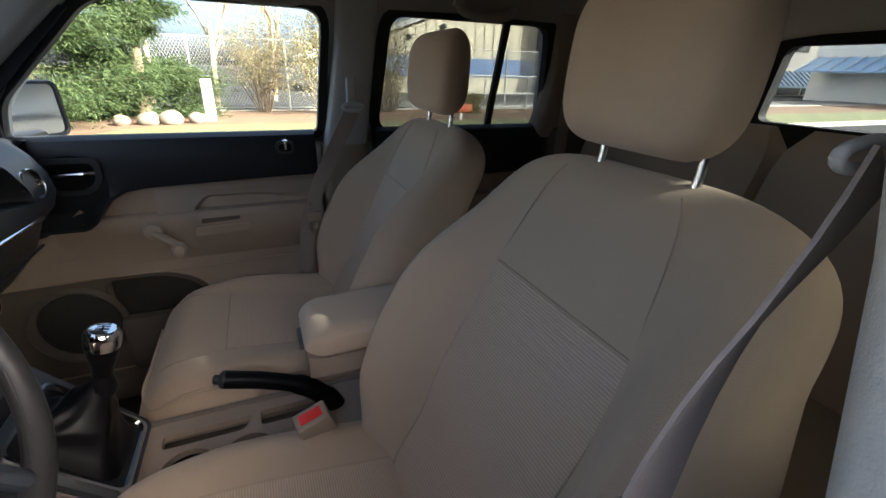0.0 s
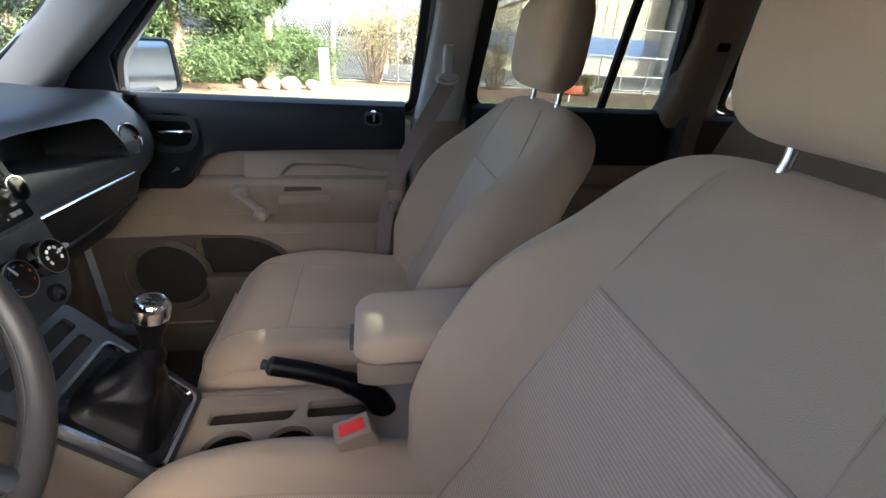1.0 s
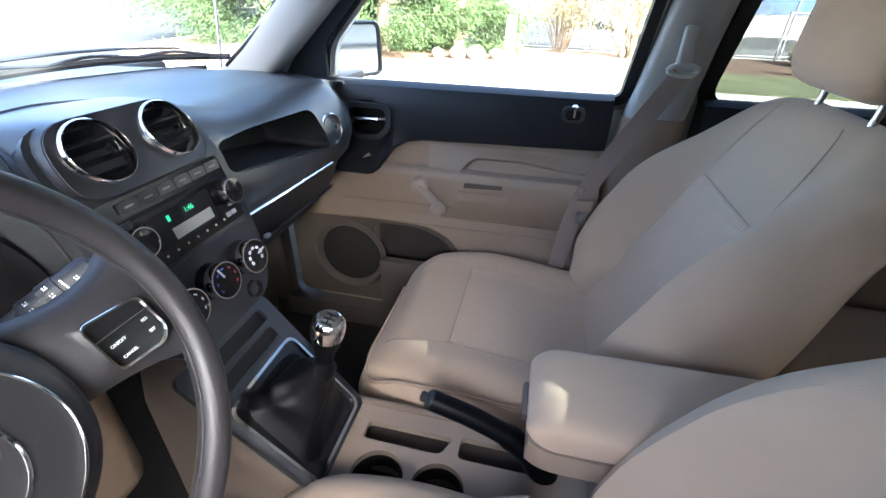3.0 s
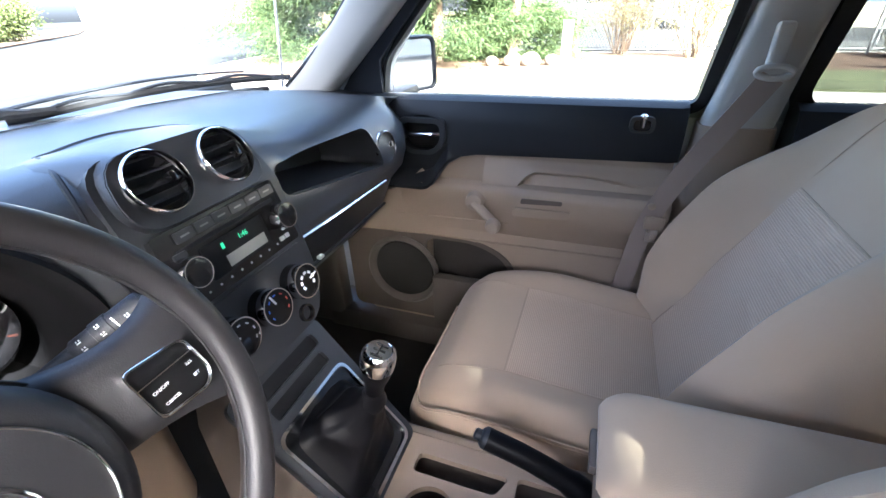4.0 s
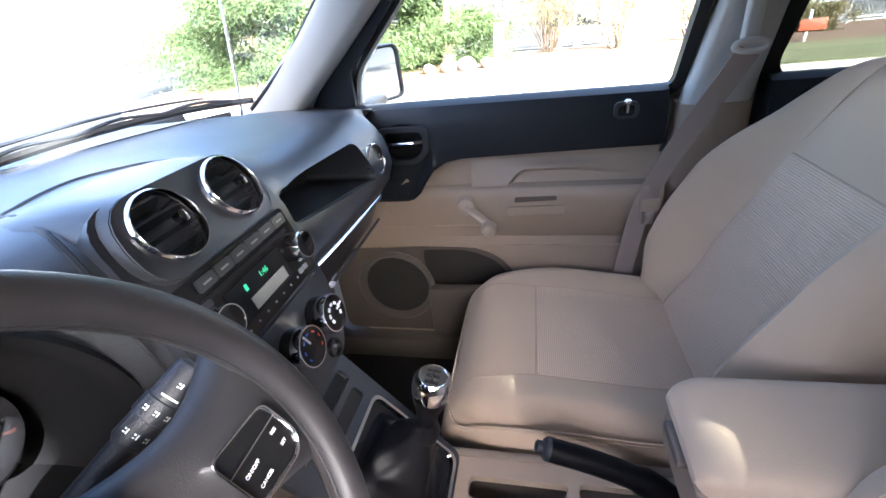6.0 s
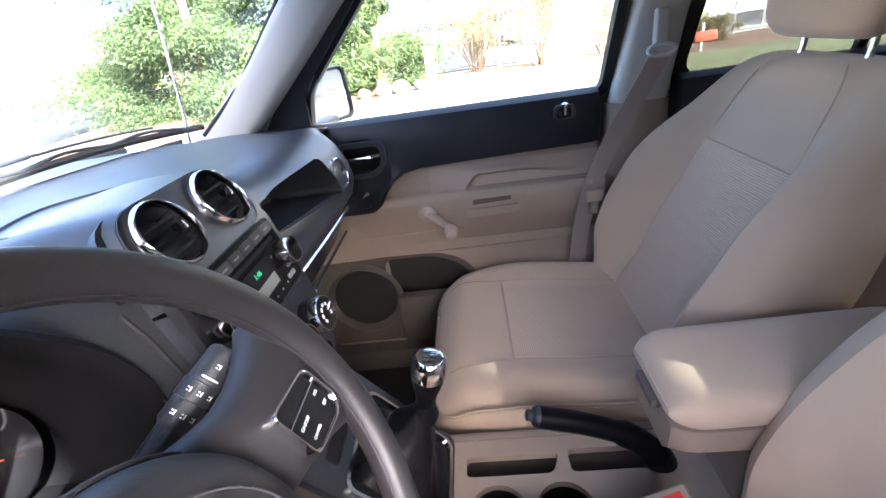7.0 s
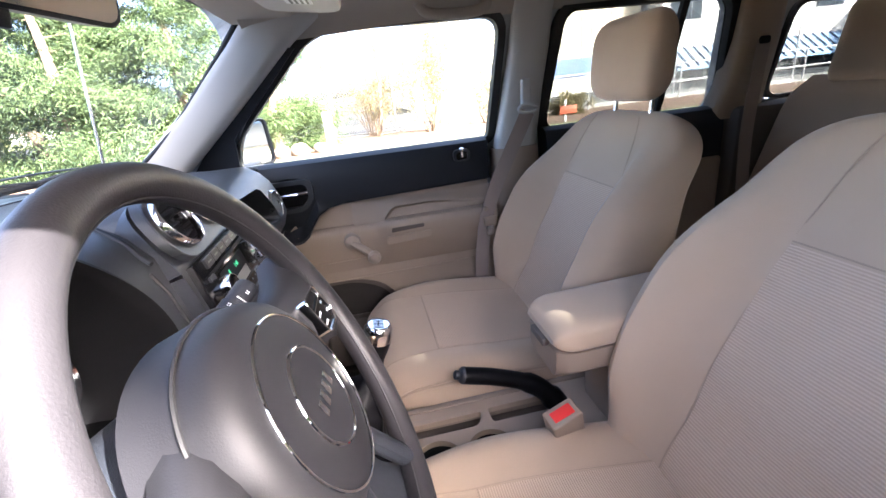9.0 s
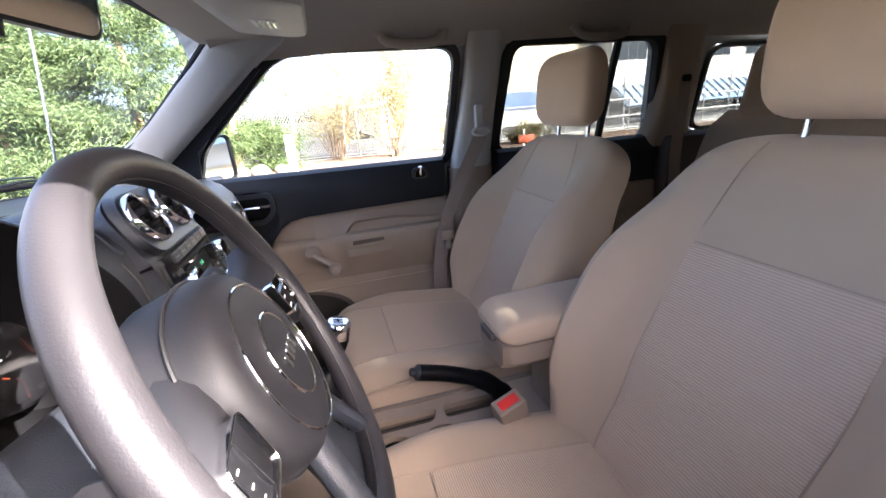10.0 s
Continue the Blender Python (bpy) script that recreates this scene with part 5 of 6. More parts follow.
for i in range(26):
    k = 0.5 - 0.5 * math.cos(math.pi * (i / 25))
    x = -0.136 + 0.32 * k
    e = math.sqrt(max(0.1, 1 - max(0, (0.12 - k) / 0.12) ** 2))
    rings.append([Vector((x, 0.004 + y * (0.76 + 0.24 * e), z)) for y, z in ((-0.066, 0.836), (-0.064, 0.800), (-0.050, 0.786), (0.050, 0.786), (0.064, 0.800), (0.066, 0.836))])
part("lid_base", loft(rings), TAN, ar)
part("latch", box(-0.147, -0.134, -0.022, 0.030, 0.832, 0.846, 0.003), TAN_DARK, ar, "latch at the front of the armrest")
part("support", moved(box(-0.035, 0.10, -0.045, 0.05, 0, 0.14, 0.015), Matrix.Translation((0.0, 0.004, 0.652))), TAN, ar, "tan support post")

# ---- belts ----
bk = thing("belt_buckle", "tan seat belt buckle with a red button", "buckle")
BM = Matrix.Translation((-0.135, -0.078, 0.712)) @ pose(0, 0, 0, 12, -16, 8) @ Matrix.Scale(1.12, 4)
part("housing", moved(box(-0.024, 0.024, -0.015, 0.015, -0.036, 0.040, 0.0035, 3), BM), TAN, bk)
part("release_button", moved(box(-0.0165, 0.0165, -0.0085, 0.0085, 0.030, 0.0415, 0.002), BM), RED, bk, "red release button")
part("stem", moved(box(-0.014, 0.014, -0.006, 0.006, -0.09, -0.03, 0.003), BM), DULL, bk)
part("bracket", moved(box(-0.034, -0.010, -0.0035, 0.0035, -0.075, -0.028, 0.002), BM), STEEL, bk, "bright steel bracket")


def shoulder_belt(s, anchor, mid, low, name, label, lie=None):
    b = thing(name, label, "seat belt", "front belts")
    part("webbing", strap(spline([anchor, mid, low], 8), 0.041, 0.0018, lie or [Vector((0.9, 0, 0.25))] * 17), WEB, b)
    wide, tall_, thick = (0.0265, 0.0095, 0.0056) if s > 0 else (0.0215, 0.005, 0.0026)
    part("slip_ring", tube([Vector(anchor) + Vector((wide * math.cos(a), -s * 0.004, tall_ * math.sin(a) + tall_ - 0.002)) for a in (2 * math.pi * i / 24 for i in range(24))], thick, 10, True), PILLAR, b, "pale slip ring")
    part("adjuster", box(anchor[0] - 0.014, anchor[0] + 0.014, anchor[1] + s * 0.002, anchor[1] + s * 0.02, anchor[2] + 0.012, anchor[2] + 0.085, 0.007, 3), PILLAR, b, "pale height adjuster")
    part("stop_button", lathe([(0.008, 0), (0.008, 0.004), (0.004, 0.006)], Matrix.Translation(Vector(mid) + Vector((-0.01, -s * 0.001, 0.0))) @ pose(0, 0, 0, 90 * s), 14), TAN, b)
    return b


shoulder_belt(1, (0.085, 0.592, 1.155), (-0.046, 0.590, 0.897), (-0.085, 0.600, 0.665), "seat_belt", "tan seat belt hanging from the centre pillar")
twist = []
for i in range(17):
    k = i / 16
    a, b_, c_ = Vector((0.9, 0.12, 0.0)), Vector((0.93, 0.33, -0.2)), Vector((0.85, -0.05, 0.3))
    twist.append(a.lerp(b_, k / 0.25) if k < 0.25 else b_.lerp(c_, min(1, (k - 0.25) / 0.35)))
shoulder_belt(-1, (0.036, -0.567, 1.238), (-0.028, -0.560, 1.085), (-0.085, -0.575, 0.66), "seat_belt", "tan seat belt hanging twisted beside the driver seat", twist)
for s in (1, -1):
    t = thing("belt_tongue", "steel belt tongue in a tan plastic grip", "belt tongue", "belt tongues")
    part("grip", box(-0.065, -0.025, s * 0.585 - 0.005, s * 0.585 + 0.005, 0.845, 0.875, 0.004), TAN, t)
    part("plate", box(-0.058, -0.034, s * 0.585 - 0.0015, s * 0.585 + 0.0015, 0.815, 0.85, 0.001), STEEL, t)
    rbt = thing("rear_seat_belt", "tan rear seat belt on the rear pillar", "seat belt", "rear belts")
    part("webbing", strap(spline([(0.83, s * 0.60, 1.27), (0.80, s * 0.585, 1.0), (0.82, s * 0.58, 0.72)], 6), 0.046, 0.0018, Vector((1, 0, 0.1))), WEB, rbt)
    part("guide", box(0.812, 0.848, s * 0.60 - 0.008, s * 0.60 + 0.008, 1.262, 1.284, 0.006), DULL, rbt)

# ---- overhead ----
rv = thing("rear_view_mirror", "black rear view mirror on the windscreen", "mirror")
MM = look((-0.655, -0.105, 1.374), (0.755, -0.615, 1.10)) @ pose(0, 0, 0, 0, 0, 3)
mo = round_poly([(-0.125, -0.028), (0.125, -0.028), (0.120, 0.036), (-0.120, 0.036)], 0.02)
part("housing", slab(mo, [], 0.025, lambda u, v, w: MM @ Vector((u, v, w))), BLACK, rv)
part("mirror_glass", slab([(p[0] * 0.955, (p[1] - 0.004) * 0.86 + 0.004) for p in mo], [], 0.003, lambda u, v, w: MM @ Vector((u, v, -0.0025 + w))), MIRROR, rv, "silvered glass")
part("stem", tube([MM @ Vector((0, 0.01, 0.02)), (-0.66, -0.07, 1.41)], 0.011, 12), BLACK, rv)
part("tab", moved(box(-0.011, 0.011, -0.044, -0.024, 0.002, 0.014, 0.003), MM), BLACK, rv)


def visor(y, name):
    v = thing(name, "pale grey folded sun visor under the headliner", "sun visor", "sun visors")
    flat = round_poly([(-0.078, -0.20), (0.078, -0.20), (0.078, 0.20), (-0.070, 0.20)], [0.03, 0.03, 0.055, 0.04], 6)
    bm = loft([[Vector((p[0] * k, p[1] * (1 - (1 - k) * 0.4), w)) for p in flat] for k, w in ((0.90, -0.013), (0.965, -0.011), (1.0, -0.004), (1.0, 0.004), (0.965, 0.011), (0.90, 0.013))])
    part("panel", moved(bm, Matrix.Translation((-0.452, y, 1.418)) @ pose(0, 0, 0, 3, 6, 0)), PILLAR, v)
    part("label_patch", moved(box(-0.022, 0.022, -0.045, 0.045, -0.001, 0.001, 0), Matrix.Translation((-0.445, y + 0.01, 1.4035)) @ pose(0, 0, 0, 3, 6, 0)), WHITE, v, "white printed warning label")
    for i in range(4):
        part("print_bar", moved(box(-0.014 + i * 0.009, -0.010 + i * 0.009, -0.036, 0.036, -0.0006, 0.0006, 0), Matrix.Translation((-0.445, y + 0.01, 1.4022)) @ pose(0, 0, 0, 3, 6, 0)), LCD, v)


visor(0.25, "sun_visor")
visor(-0.30, "sun_visor")
for x, s in ((-0.105, 1), (0.47, 1), (0.47, -1)):
    gh = thing("grab_handle", "pale grey grab handle on the roof rail", "grab handle", "grab handles")
    pts = spline([(x - 0.085, s * 0.572, 1.437), (x - 0.075, s * 0.560, 1.415), (x - 0.04, s * 0.552, 1.405), (x + 0.04, s * 0.552, 1.405), (x + 0.075, s * 0.560, 1.415), (x + 0.085, s * 0.572, 1.437)], 5)
    part("grip", tube(pts, 0.015, 12, False, 0.8), LINER, gh)
    part("mount", box(x - 0.10, x - 0.07, s * 0.555, s * 0.585, 1.425, 1.45, 0.006), LINER, gh)
    part("mount", box(x + 0.07, x + 0.10, s * 0.555, s * 0.585, 1.425, 1.45, 0.006), LINER, gh)

# ---- outside of the car ----
sm = thing("wing_mirror", "black door mirror with silvered glass", "wing mirror")
MM = look((-0.72, 0.90, 1.135), (0.14, 0.40, 1.17))
mo = round_poly([(-0.085, -0.075), (0.085, -0.075), (0.085, 0.075), (-0.085, 0.075)], 0.025)
rings = [[MM @ Vector((p[0] * k, p[1] * k, w)) for p in mo] for k, w in ((0.90, -0.006), (0.96, -0.010), (1.0, -0.004), (1.02, 0.03), (0.9, 0.08), (0.5, 0.11), (0.1, 0.115))]
rings = [[MM @ Vector((p[0] * 0.885, p[1] * 0.885, 0.004)) for p in mo]] + rings
part("housing", loft(rings), BLACK, sm)
part("mirror_glass", slab([(p[0] * 0.87, p[1] * 0.87) for p in mo], [], 0.003, lambda u, v, w: MM @ Vector((u, v, 0.001 + w - 0.002))), MIRROR, sm, "silvered glass")
part("arm", box(-0.80, -0.70, 0.73, 0.90, 1.055, 1.085, 0.012), BLACK, sm)

for n, s, d in ((1, 1, 0.0), (2, -1, 0.03)):
    edge = spline([(-0.600, s * 0.592 + d, 1.447), (-0.703, s * 0.600 + d, 1.335), (-0.830, s * 0.613 + d, 1.209), (-0.955, s * 0.625 + d, 1.115)], 6)
    setting("windscreen_edge_%d" % n, tube(edge, 0.006, 8), RUBBER, "black edge of the windscreen glass", "trim")
setting("windscreen_edge_3", tube([screen(-0.60 + 1.23 * i / 24, 0.035, 0.0) for i in range(25)], 0.006, 8), RUBBER, "black lower edge of the windscreen", "trim")
setting("windscreen_edge_4", tube([screen(-0.60 + 1.23 * i / 24, 0.985, 0.0) for i in range(25)], 0.007, 8), RUBBER, "black upper edge of the windscreen", "trim")
hood_r = []
for x, z in ((-1.36, 1.085), (-1.45, 1.08), (-1.6, 1.06), (-2.0, 1.01), (-2.15, 0.96), (-2.2, 0.85)):
    hood_r.append([Vector((x, y, z + 0.02 * math.cos(y * 1.6) - 0.03)) for y in [-0.78 + 1.56 * i / 20 for i in range(21)]] + [Vector((x, 0.78, 0.4)), Vector((x, -0.78, 0.4))])
setting("hood", loft(hood_r), PAINT, "silver painted bonnet ahead of the windscreen", "bonnet")
setting("cowl", box(-1.40, -1.22, -0.70, 0.70, 1.04, 1.075, 0.01), DULL, "black plastic cowl below the windscreen", "cowl")
for y0, y1, x1 in ((-0.45, 0.12, -1.08), (0.05, 0.58, -1.02)):
    wp = thing("wiper", "black wiper arm and blade resting on the windscreen", "wiper", "wipers")
    arm = [screen(y0 + (y1 - y0) * i / 14, 0.02 + 0.10 * math.sin(math.pi * i / 20), 0.030) for i in range(15)]
    part("arm", tube(arm, [0.009 - 0.004 * i / 14 for i in range(15)], 8, False, 0.45), BLACK, wp, "tapered black wiper arm")
    blade = [screen(y0 + 0.10 + (y1 - y0) * i / 14, 0.035 + 0.062 * math.sin(math.pi * i / 17), 0.012) for i in range(15)]
    part("blade", tube(blade, 0.005, 6, False, 1.6), DULL, wp)
    for a_, b_ in ((1, 5), (5, 9), (9, 13)):
        mid_ = (blade[a_] + blade[b_]) / 2 + Vector((-0.006, 0, 0.013))
        part("bridge", tube(spline([blade[a_] + Vector((0, 0, 0.004)), mid_, blade[b_] + Vector((0, 0, 0.004))], 5), 0.006, 6, False, 0.6), BLACK, wp)

# road wheels under the body
TYRE = material("tyre_rubber", (0.02, 0.02, 0.02), rough=0.85, grain=0.6, size=120)
for x, s in ((-1.55, 1), (-1.55, -1), (1.05, 1), (1.05, -1)):
    rw = thing("road_wheel", "black tyre on a silver alloy wheel", "car wheel", "road wheels")
    m = Matrix.Translation((x, s * 0.755, 0.34)) @ pose(0, 0, 0, 90 * s)
    part("tyre", lathe([(0.215, -0.10), (0.30, -0.105), (0.335, -0.085), (0.342, 0.0), (0.335, 0.085), (0.30, 0.105), (0.215, 0.10)], m, 40, False), TYRE, rw)
    part("rim", lathe([(0.218, -0.09), (0.218, 0.085), (0.19, 0.07), (0.06, 0.06), (0.001, 0.065)], m, 40, False), STEEL, rw, "silver alloy rim")

part_mast = thing("aerial", "pale rod aerial on the front wing", "aerial")
part("mast", tube([(-1.13, 0.80, 0.98), (-1.10, 0.80, 1.14), (-1.00, 0.81, 1.95)], [0.005, 0.004, 0.003], 8), STEEL, part_mast)
part("socket", lathe([(0.018, 0), (0.014, 0.02), (0.006, 0.03)], Matrix.Translation((-1.13, 0.80, 0.97)), 16), DULL, part_mast)

# ---- grounds ----
PAVING = material("worn_paving", (0.15, 0.145, 0.13), rough=0.95, grain=0.8, size=50, blotch=0.3, blotch_size=0.8)
NAVY = material("navy_rib_paint", (0.03, 0.045, 0.085), rough=0.5)
SIGN = material("orange_red_paint", (0.34, 0.065, 0.025), rough=0.6, blotch=0.1)
ASPHALT = material("asphalt", (0.033, 0.034, 0.0365), spec=0.15, rough=0.95, grain=1.0, size=90, blotch=0.35, blotch_size=0.35)
GRASS = material("grass", (0.10, 0.108, 0.048), rough=1.0, grain=1.0, size=40, blotch=0.5, blotch_size=1.2)
MULCH = material("bark_mulch", (0.115, 0.068, 0.042), rough=1.0, grain=1.0, size=30, blotch=0.5, blotch_size=3.0)
CONCRETE = material("concrete", (0.42, 0.40, 0.37), rough=0.9, grain=0.6, size=60, blotch=0.2, blotch_size=1.0)
CREAM = material("cream_cladding", (0.62, 0.55, 0.42), rough=0.8, blotch=0.08, blotch_size=0.4)
BLUE = material("blue_band_paint", (0.09, 0.17, 0.36), rough=0.7, blotch=0.1, blotch_size=0.5)
OFFWHITE = material("white_stucco", (0.72, 0.70, 0.66), rough=0.85, blotch=0.08, blotch_size=0.5)
DARKPANE = material("dark_pane", (0.05, 0.06, 0.07), rough=0.1, blotch=0.2, blotch_size=2)
AWNING = material("blue_metal_awning", (0.26, 0.40, 0.58), rough=0.5, blotch=0.1, blotch_size=1)
GALV = material("weathered_galvanised", (0.42, 0.42, 0.42), rough=0.6, metal=0.3)
BARK = material("bark", (0.15, 0.11, 0.08), rough=1.0, grain=1.0, size=40, blotch=0.4)
ROCK = material("boulder_stone", (0.17, 0.14, 0.115), rough=0.95, grain=1.0, size=20, blotch=0.35, blotch_size=5)


def leaf_material(name, a, b):
    m = bpy.data.materials.new(name)
    m.use_nodes = True
    n, l = m.node_tree.nodes, m.node_tree.links
    p = n["Principled BSDF"]
    p.inputs["Roughness"].default_value = 0.75
    p.inputs["Subsurface Weight"].default_value = 0.0
    g, mix = n.new("ShaderNodeNewGeometry"), n.new("ShaderNodeMix")
    mix.data_type = "RGBA"
    l.new(g.outputs["Random Per Island"], mix.inputs["Factor"])
    mix.inputs["A"].default_value, mix.inputs["B"].default_value = (*a, 1), (*b, 1)
    l.new(mix.outputs["Result"], p.inputs["Base Color"])
    tr, ms = n.new("ShaderNodeBsdfTranslucent"), n.new("ShaderNodeMixShader")
    l.new(mix.outputs["Result"], tr.inputs["Color"])
    ms.inputs[0].default_value = 0.42
    l.new(p.outputs[0], ms.inputs[1])
    l.new(tr.outputs[0], ms.inputs[2])
    l.new(ms.outputs[0], n["Material Output"].inputs["Surface"])
    return m


CONIFER = leaf_material("conifer_spray", (0.018, 0.042, 0.015), (0.085, 0.122, 0.042))
YOUNG = leaf_material("young_leaf", (0.15, 0.135, 0.06), (0.30, 0.26, 0.14))
HEDGE = leaf_material("hedge_leaf", (0.05, 0.075, 0.02), (0.12, 0.14, 0.045))

setting("ground", box(-400, 400, -400, 400, -0.4, 0.0, 0.0), ASPHALT, "grey weathered asphalt of the lot and road", "asphalt")
bed = round_poly([(-8.5, 6.95), (32.0, 6.95), (34.0, 9.5), (34.0, 12.5), (-10.5, 12.5), (-10.0, 9.0)], [1.5, 0.8, 0.8, 1.0, 1.0, 1.5], 8)
k_out = [Vector(p) for p in bed]
cen = sum(k_out, Vector((0, 0))) / len(k_out)
k_in = [p + (cen - p).normalized() * 0.15 for p in k_out]
setting("kerb", ring_plate(k_out, k_in, 0.13, lambda u, v, w: Vector((u, v, w))), CONCRETE, "pale concrete kerb round the planted bed", "kerb")
setting("planted_bed", slab(k_in, [], 0.10, lambda u, v, w: Vector((u, v, w))), MULCH, "brown bark mulch under the shrubs", "mulch bed")
setting("lawn", slab(round_poly([(-3.5, 7.15), (31.0, 7.15), (31.5, 9.3), (-2.0, 9.2)], 0.5), [], 0.03, lambda u, v, w: Vector((u, v, 0.10 + w))), GRASS, "sunlit grass verge behind the kerb", "grass")
setting("verge", box(4.5, 60, 9.5, 16, -0.1, 0.05, 0.0), PAVING, "worn grey paving beside the railings", "paving")
setting("far_lawn", slab([(-27, 38), (-106, 94), (-140, 120), (-20, 120), (-10, 60)], [], 0.08, lambda u, v, w: Vector((u, v, w))), GRASS, "grass beyond the road", "grass")

setting("far_bed", slab(round_poly([(-31, 15), (-51, 33), (-75, 50), (-90, 40), (-60, 12)], 3.0), [], 0.05, lambda u, v, w: Vector((u, v, 0.06 + w))), MULCH, "brown mulch bank across the road", "mulch bed")


def sprays(centres, dirs, length, width, droop, rng, name, mat, parent):
    """Many small tapered leaf blades in one mesh, each a bent strip."""
    k = len(centres)
    d = dirs / np.maximum(1e-6, np.linalg.norm(dirs, axis=1, keepdims=True))
    side_ = np.cross(d, rng.normal(size=(k, 3)))
    side_ /= np.maximum(1e-6, np.linalg.norm(side_, axis=1, keepdims=True))
    ln = (length * rng.uniform(0.6, 1.4, k))[:, None]
    wd = (width * rng.uniform(0.6, 1.4, k))[:, None]
    tip = centres + d * ln + np.array([0, 0, -1]) * droop * ln
    midp = centres + d * ln * 0.55
    v = np.stack([centres, midp - side_ * wd / 2, tip, midp + side_ * wd / 2], 1).reshape(-1, 3)
    me = bpy.data.meshes.new(name)
    me.from_pydata(v.tolist(), [], np.arange(4 * k).reshape(-1, 4).tolist())
    me.materials.append(mat)
    ob = new(name, me)
    ob.parent = parent
    tagged(ob, "", "", "", "stuff")
    return ob


def conifer(x, y, height, radius, seed, label):
    rng = np.random.default_rng(seed)
    t = thing("conifer", label, "tree", "conifers")
    part("trunk", tube([(x, y, 0), (x + 0.1, y, height * 0.5), (x, y, height * 0.97)], [0.16, 0.09, 0.02], 10), BARK, t)
    cs, ds = [], []
    limbs = []
    n = int(60 * height / 5)
    for i in range(n):
        k = (i + rng.uniform()) / n
        z = 0.12 + height * 0.96 * k ** 1.05
        r = radius * (1 - k) ** 0.62 * rng.uniform(0.65, 1.12) + 0.08
        a = rng.uniform(0, 2 * math.pi)
        out = np.array([math.cos(a), math.sin(a), 0.0])
        tip = np.array([x, y, z]) + out * r + np.array([0, 0, rng.uniform(-0.10, 0.28) * r])
        base_ = np.array([x, y, z - 0.1 * r])
        limbs.append((base_, tip))
        m = int(1650 * r / radius) + 320
        s = rng.beta(2.2, 1.1, m)[:, None]
        sp = 0.30 * r * (0.35 + 0.65 * s)
        c = base_ + (tip - base_) * s + rng.normal(size=(m, 3)) * sp * np.array([0.55, 0.55, 0.38])
        dd = out * 0.9 + rng.normal(size=(m, 3)) * 0.6 + np.array([0, 0, 0.1])
        cs.append(c)
        ds.append(dd)
    c = np.concatenate(cs)
    c[:, 2] = np.maximum(c[:, 2], 0.05)
    sprays(c, np.concatenate(ds), 0.12, 0.021, 0.30, rng, "crown", CONIFER, t)
    part("limbs", join(*[tube([b.tolist(), e.tolist()], [0.022, 0.006], 5) for b, e in limbs[::2]]), BARK, t)


def bush(x, y, height, radius, seed, label, mat=None, dens=1.0, leaf=0.06):
    rng = np.random.default_rng(seed)
    t = thing("shrub", label, "shrub", "shrubs")
    stems, cs, ds = [], [], []
    for i in range(26):
        a, lean = rng.uniform(0, 2 * math.pi), rng.uniform(0.05, 1.0)
        h = height * rng.uniform(0.55, 1.02) * (1 - 0.28 * lean)
        p = [np.array([x + 0.12 * math.cos(a), y + 0.12 * math.sin(a), 0.0])]
        for j in range(1, 5):
            p.append(np.array([x, y, 0]) + np.array([math.cos(a) * radius * lean * (j / 4) ** 0.8, math.sin(a) * radius * lean * (j / 4) ** 0.8, h * j / 4]) + rng.normal(size=3) * 0.07)
        stems.append(tube([q.tolist() for q in p], [0.016, 0.013, 0.010, 0.007, 0.003], 5))
        for j in range(2, 5):
            for _ in range(3):
                e = p[j] + rng.normal(size=3) * np.array([0.32, 0.32, 0.28]) * radius * 0.7
                e[2] = max(0.1, e[2])
                stems.append(tube([p[j].tolist(), e.tolist()], [0.006, 0.002], 4))
                m = int(34 * dens)
                s = rng.uniform(0.2, 1, (m, 1))
                cs.append(p[j] + (e - p[j]) * s + rng.normal(size=(m, 3)) * 0.13 * radius)
                ds.append(rng.normal(size=(m, 3)) + np.array([0, 0, 0.3]))
    part("stems", join(*stems), BARK, t)
    c = np.concatenate(cs)
    c[:, 2] = np.maximum(c[:, 2], 0.05)
    sprays(c, np.concatenate(ds), leaf, leaf * 0.55, 0.1, rng, "crown", mat or YOUNG, t)


conifer(-4.1, 10.3, 5.2, 2.2, 1, "dense green conifer beside the kerb")
conifer(-6.6, 10.6, 5.6, 2.1, 2, "tall green conifer at the corner of the bed")
conifer(-8.3, 12.2, 11.0, 3.0, 3, "tall spreading conifer by the road bend")
conifer(-2.5, 11.4, 3.6, 1.5, 4, "low green conifer behind boulders")
bush(1.6, 11.4, 3.5, 1.5, 5, "yellow-green shrub just coming into leaf", None, 2.2, 0.05)
bush(0.1, 12.2, 3.0, 1.2, 6, "thin shrub with sparse young leaves", None, 0.9, 0.045)
bush(3.4, 11.9, 2.6, 1.2, 7, "sparse shrub against the fence", None, 1.0, 0.045)
bush(5.6, 11.4, 0.6, 0.5, 8, "low round shrub by the railings", None, 1.2)
for i, (x, y, h) in enumerate(((-40, 20, 2.6), (-50, 26, 4.0), (-56, 30, 4.0), (-60, 66, 3.2), (-75, 75, 3.2), (-45, 55, 3.0), (-33, 45, 2.6))):
    bush(x, y, h, 2.2, 20 + i, "clipped green shrub across the road", HEDGE, 1.6, 0.22)
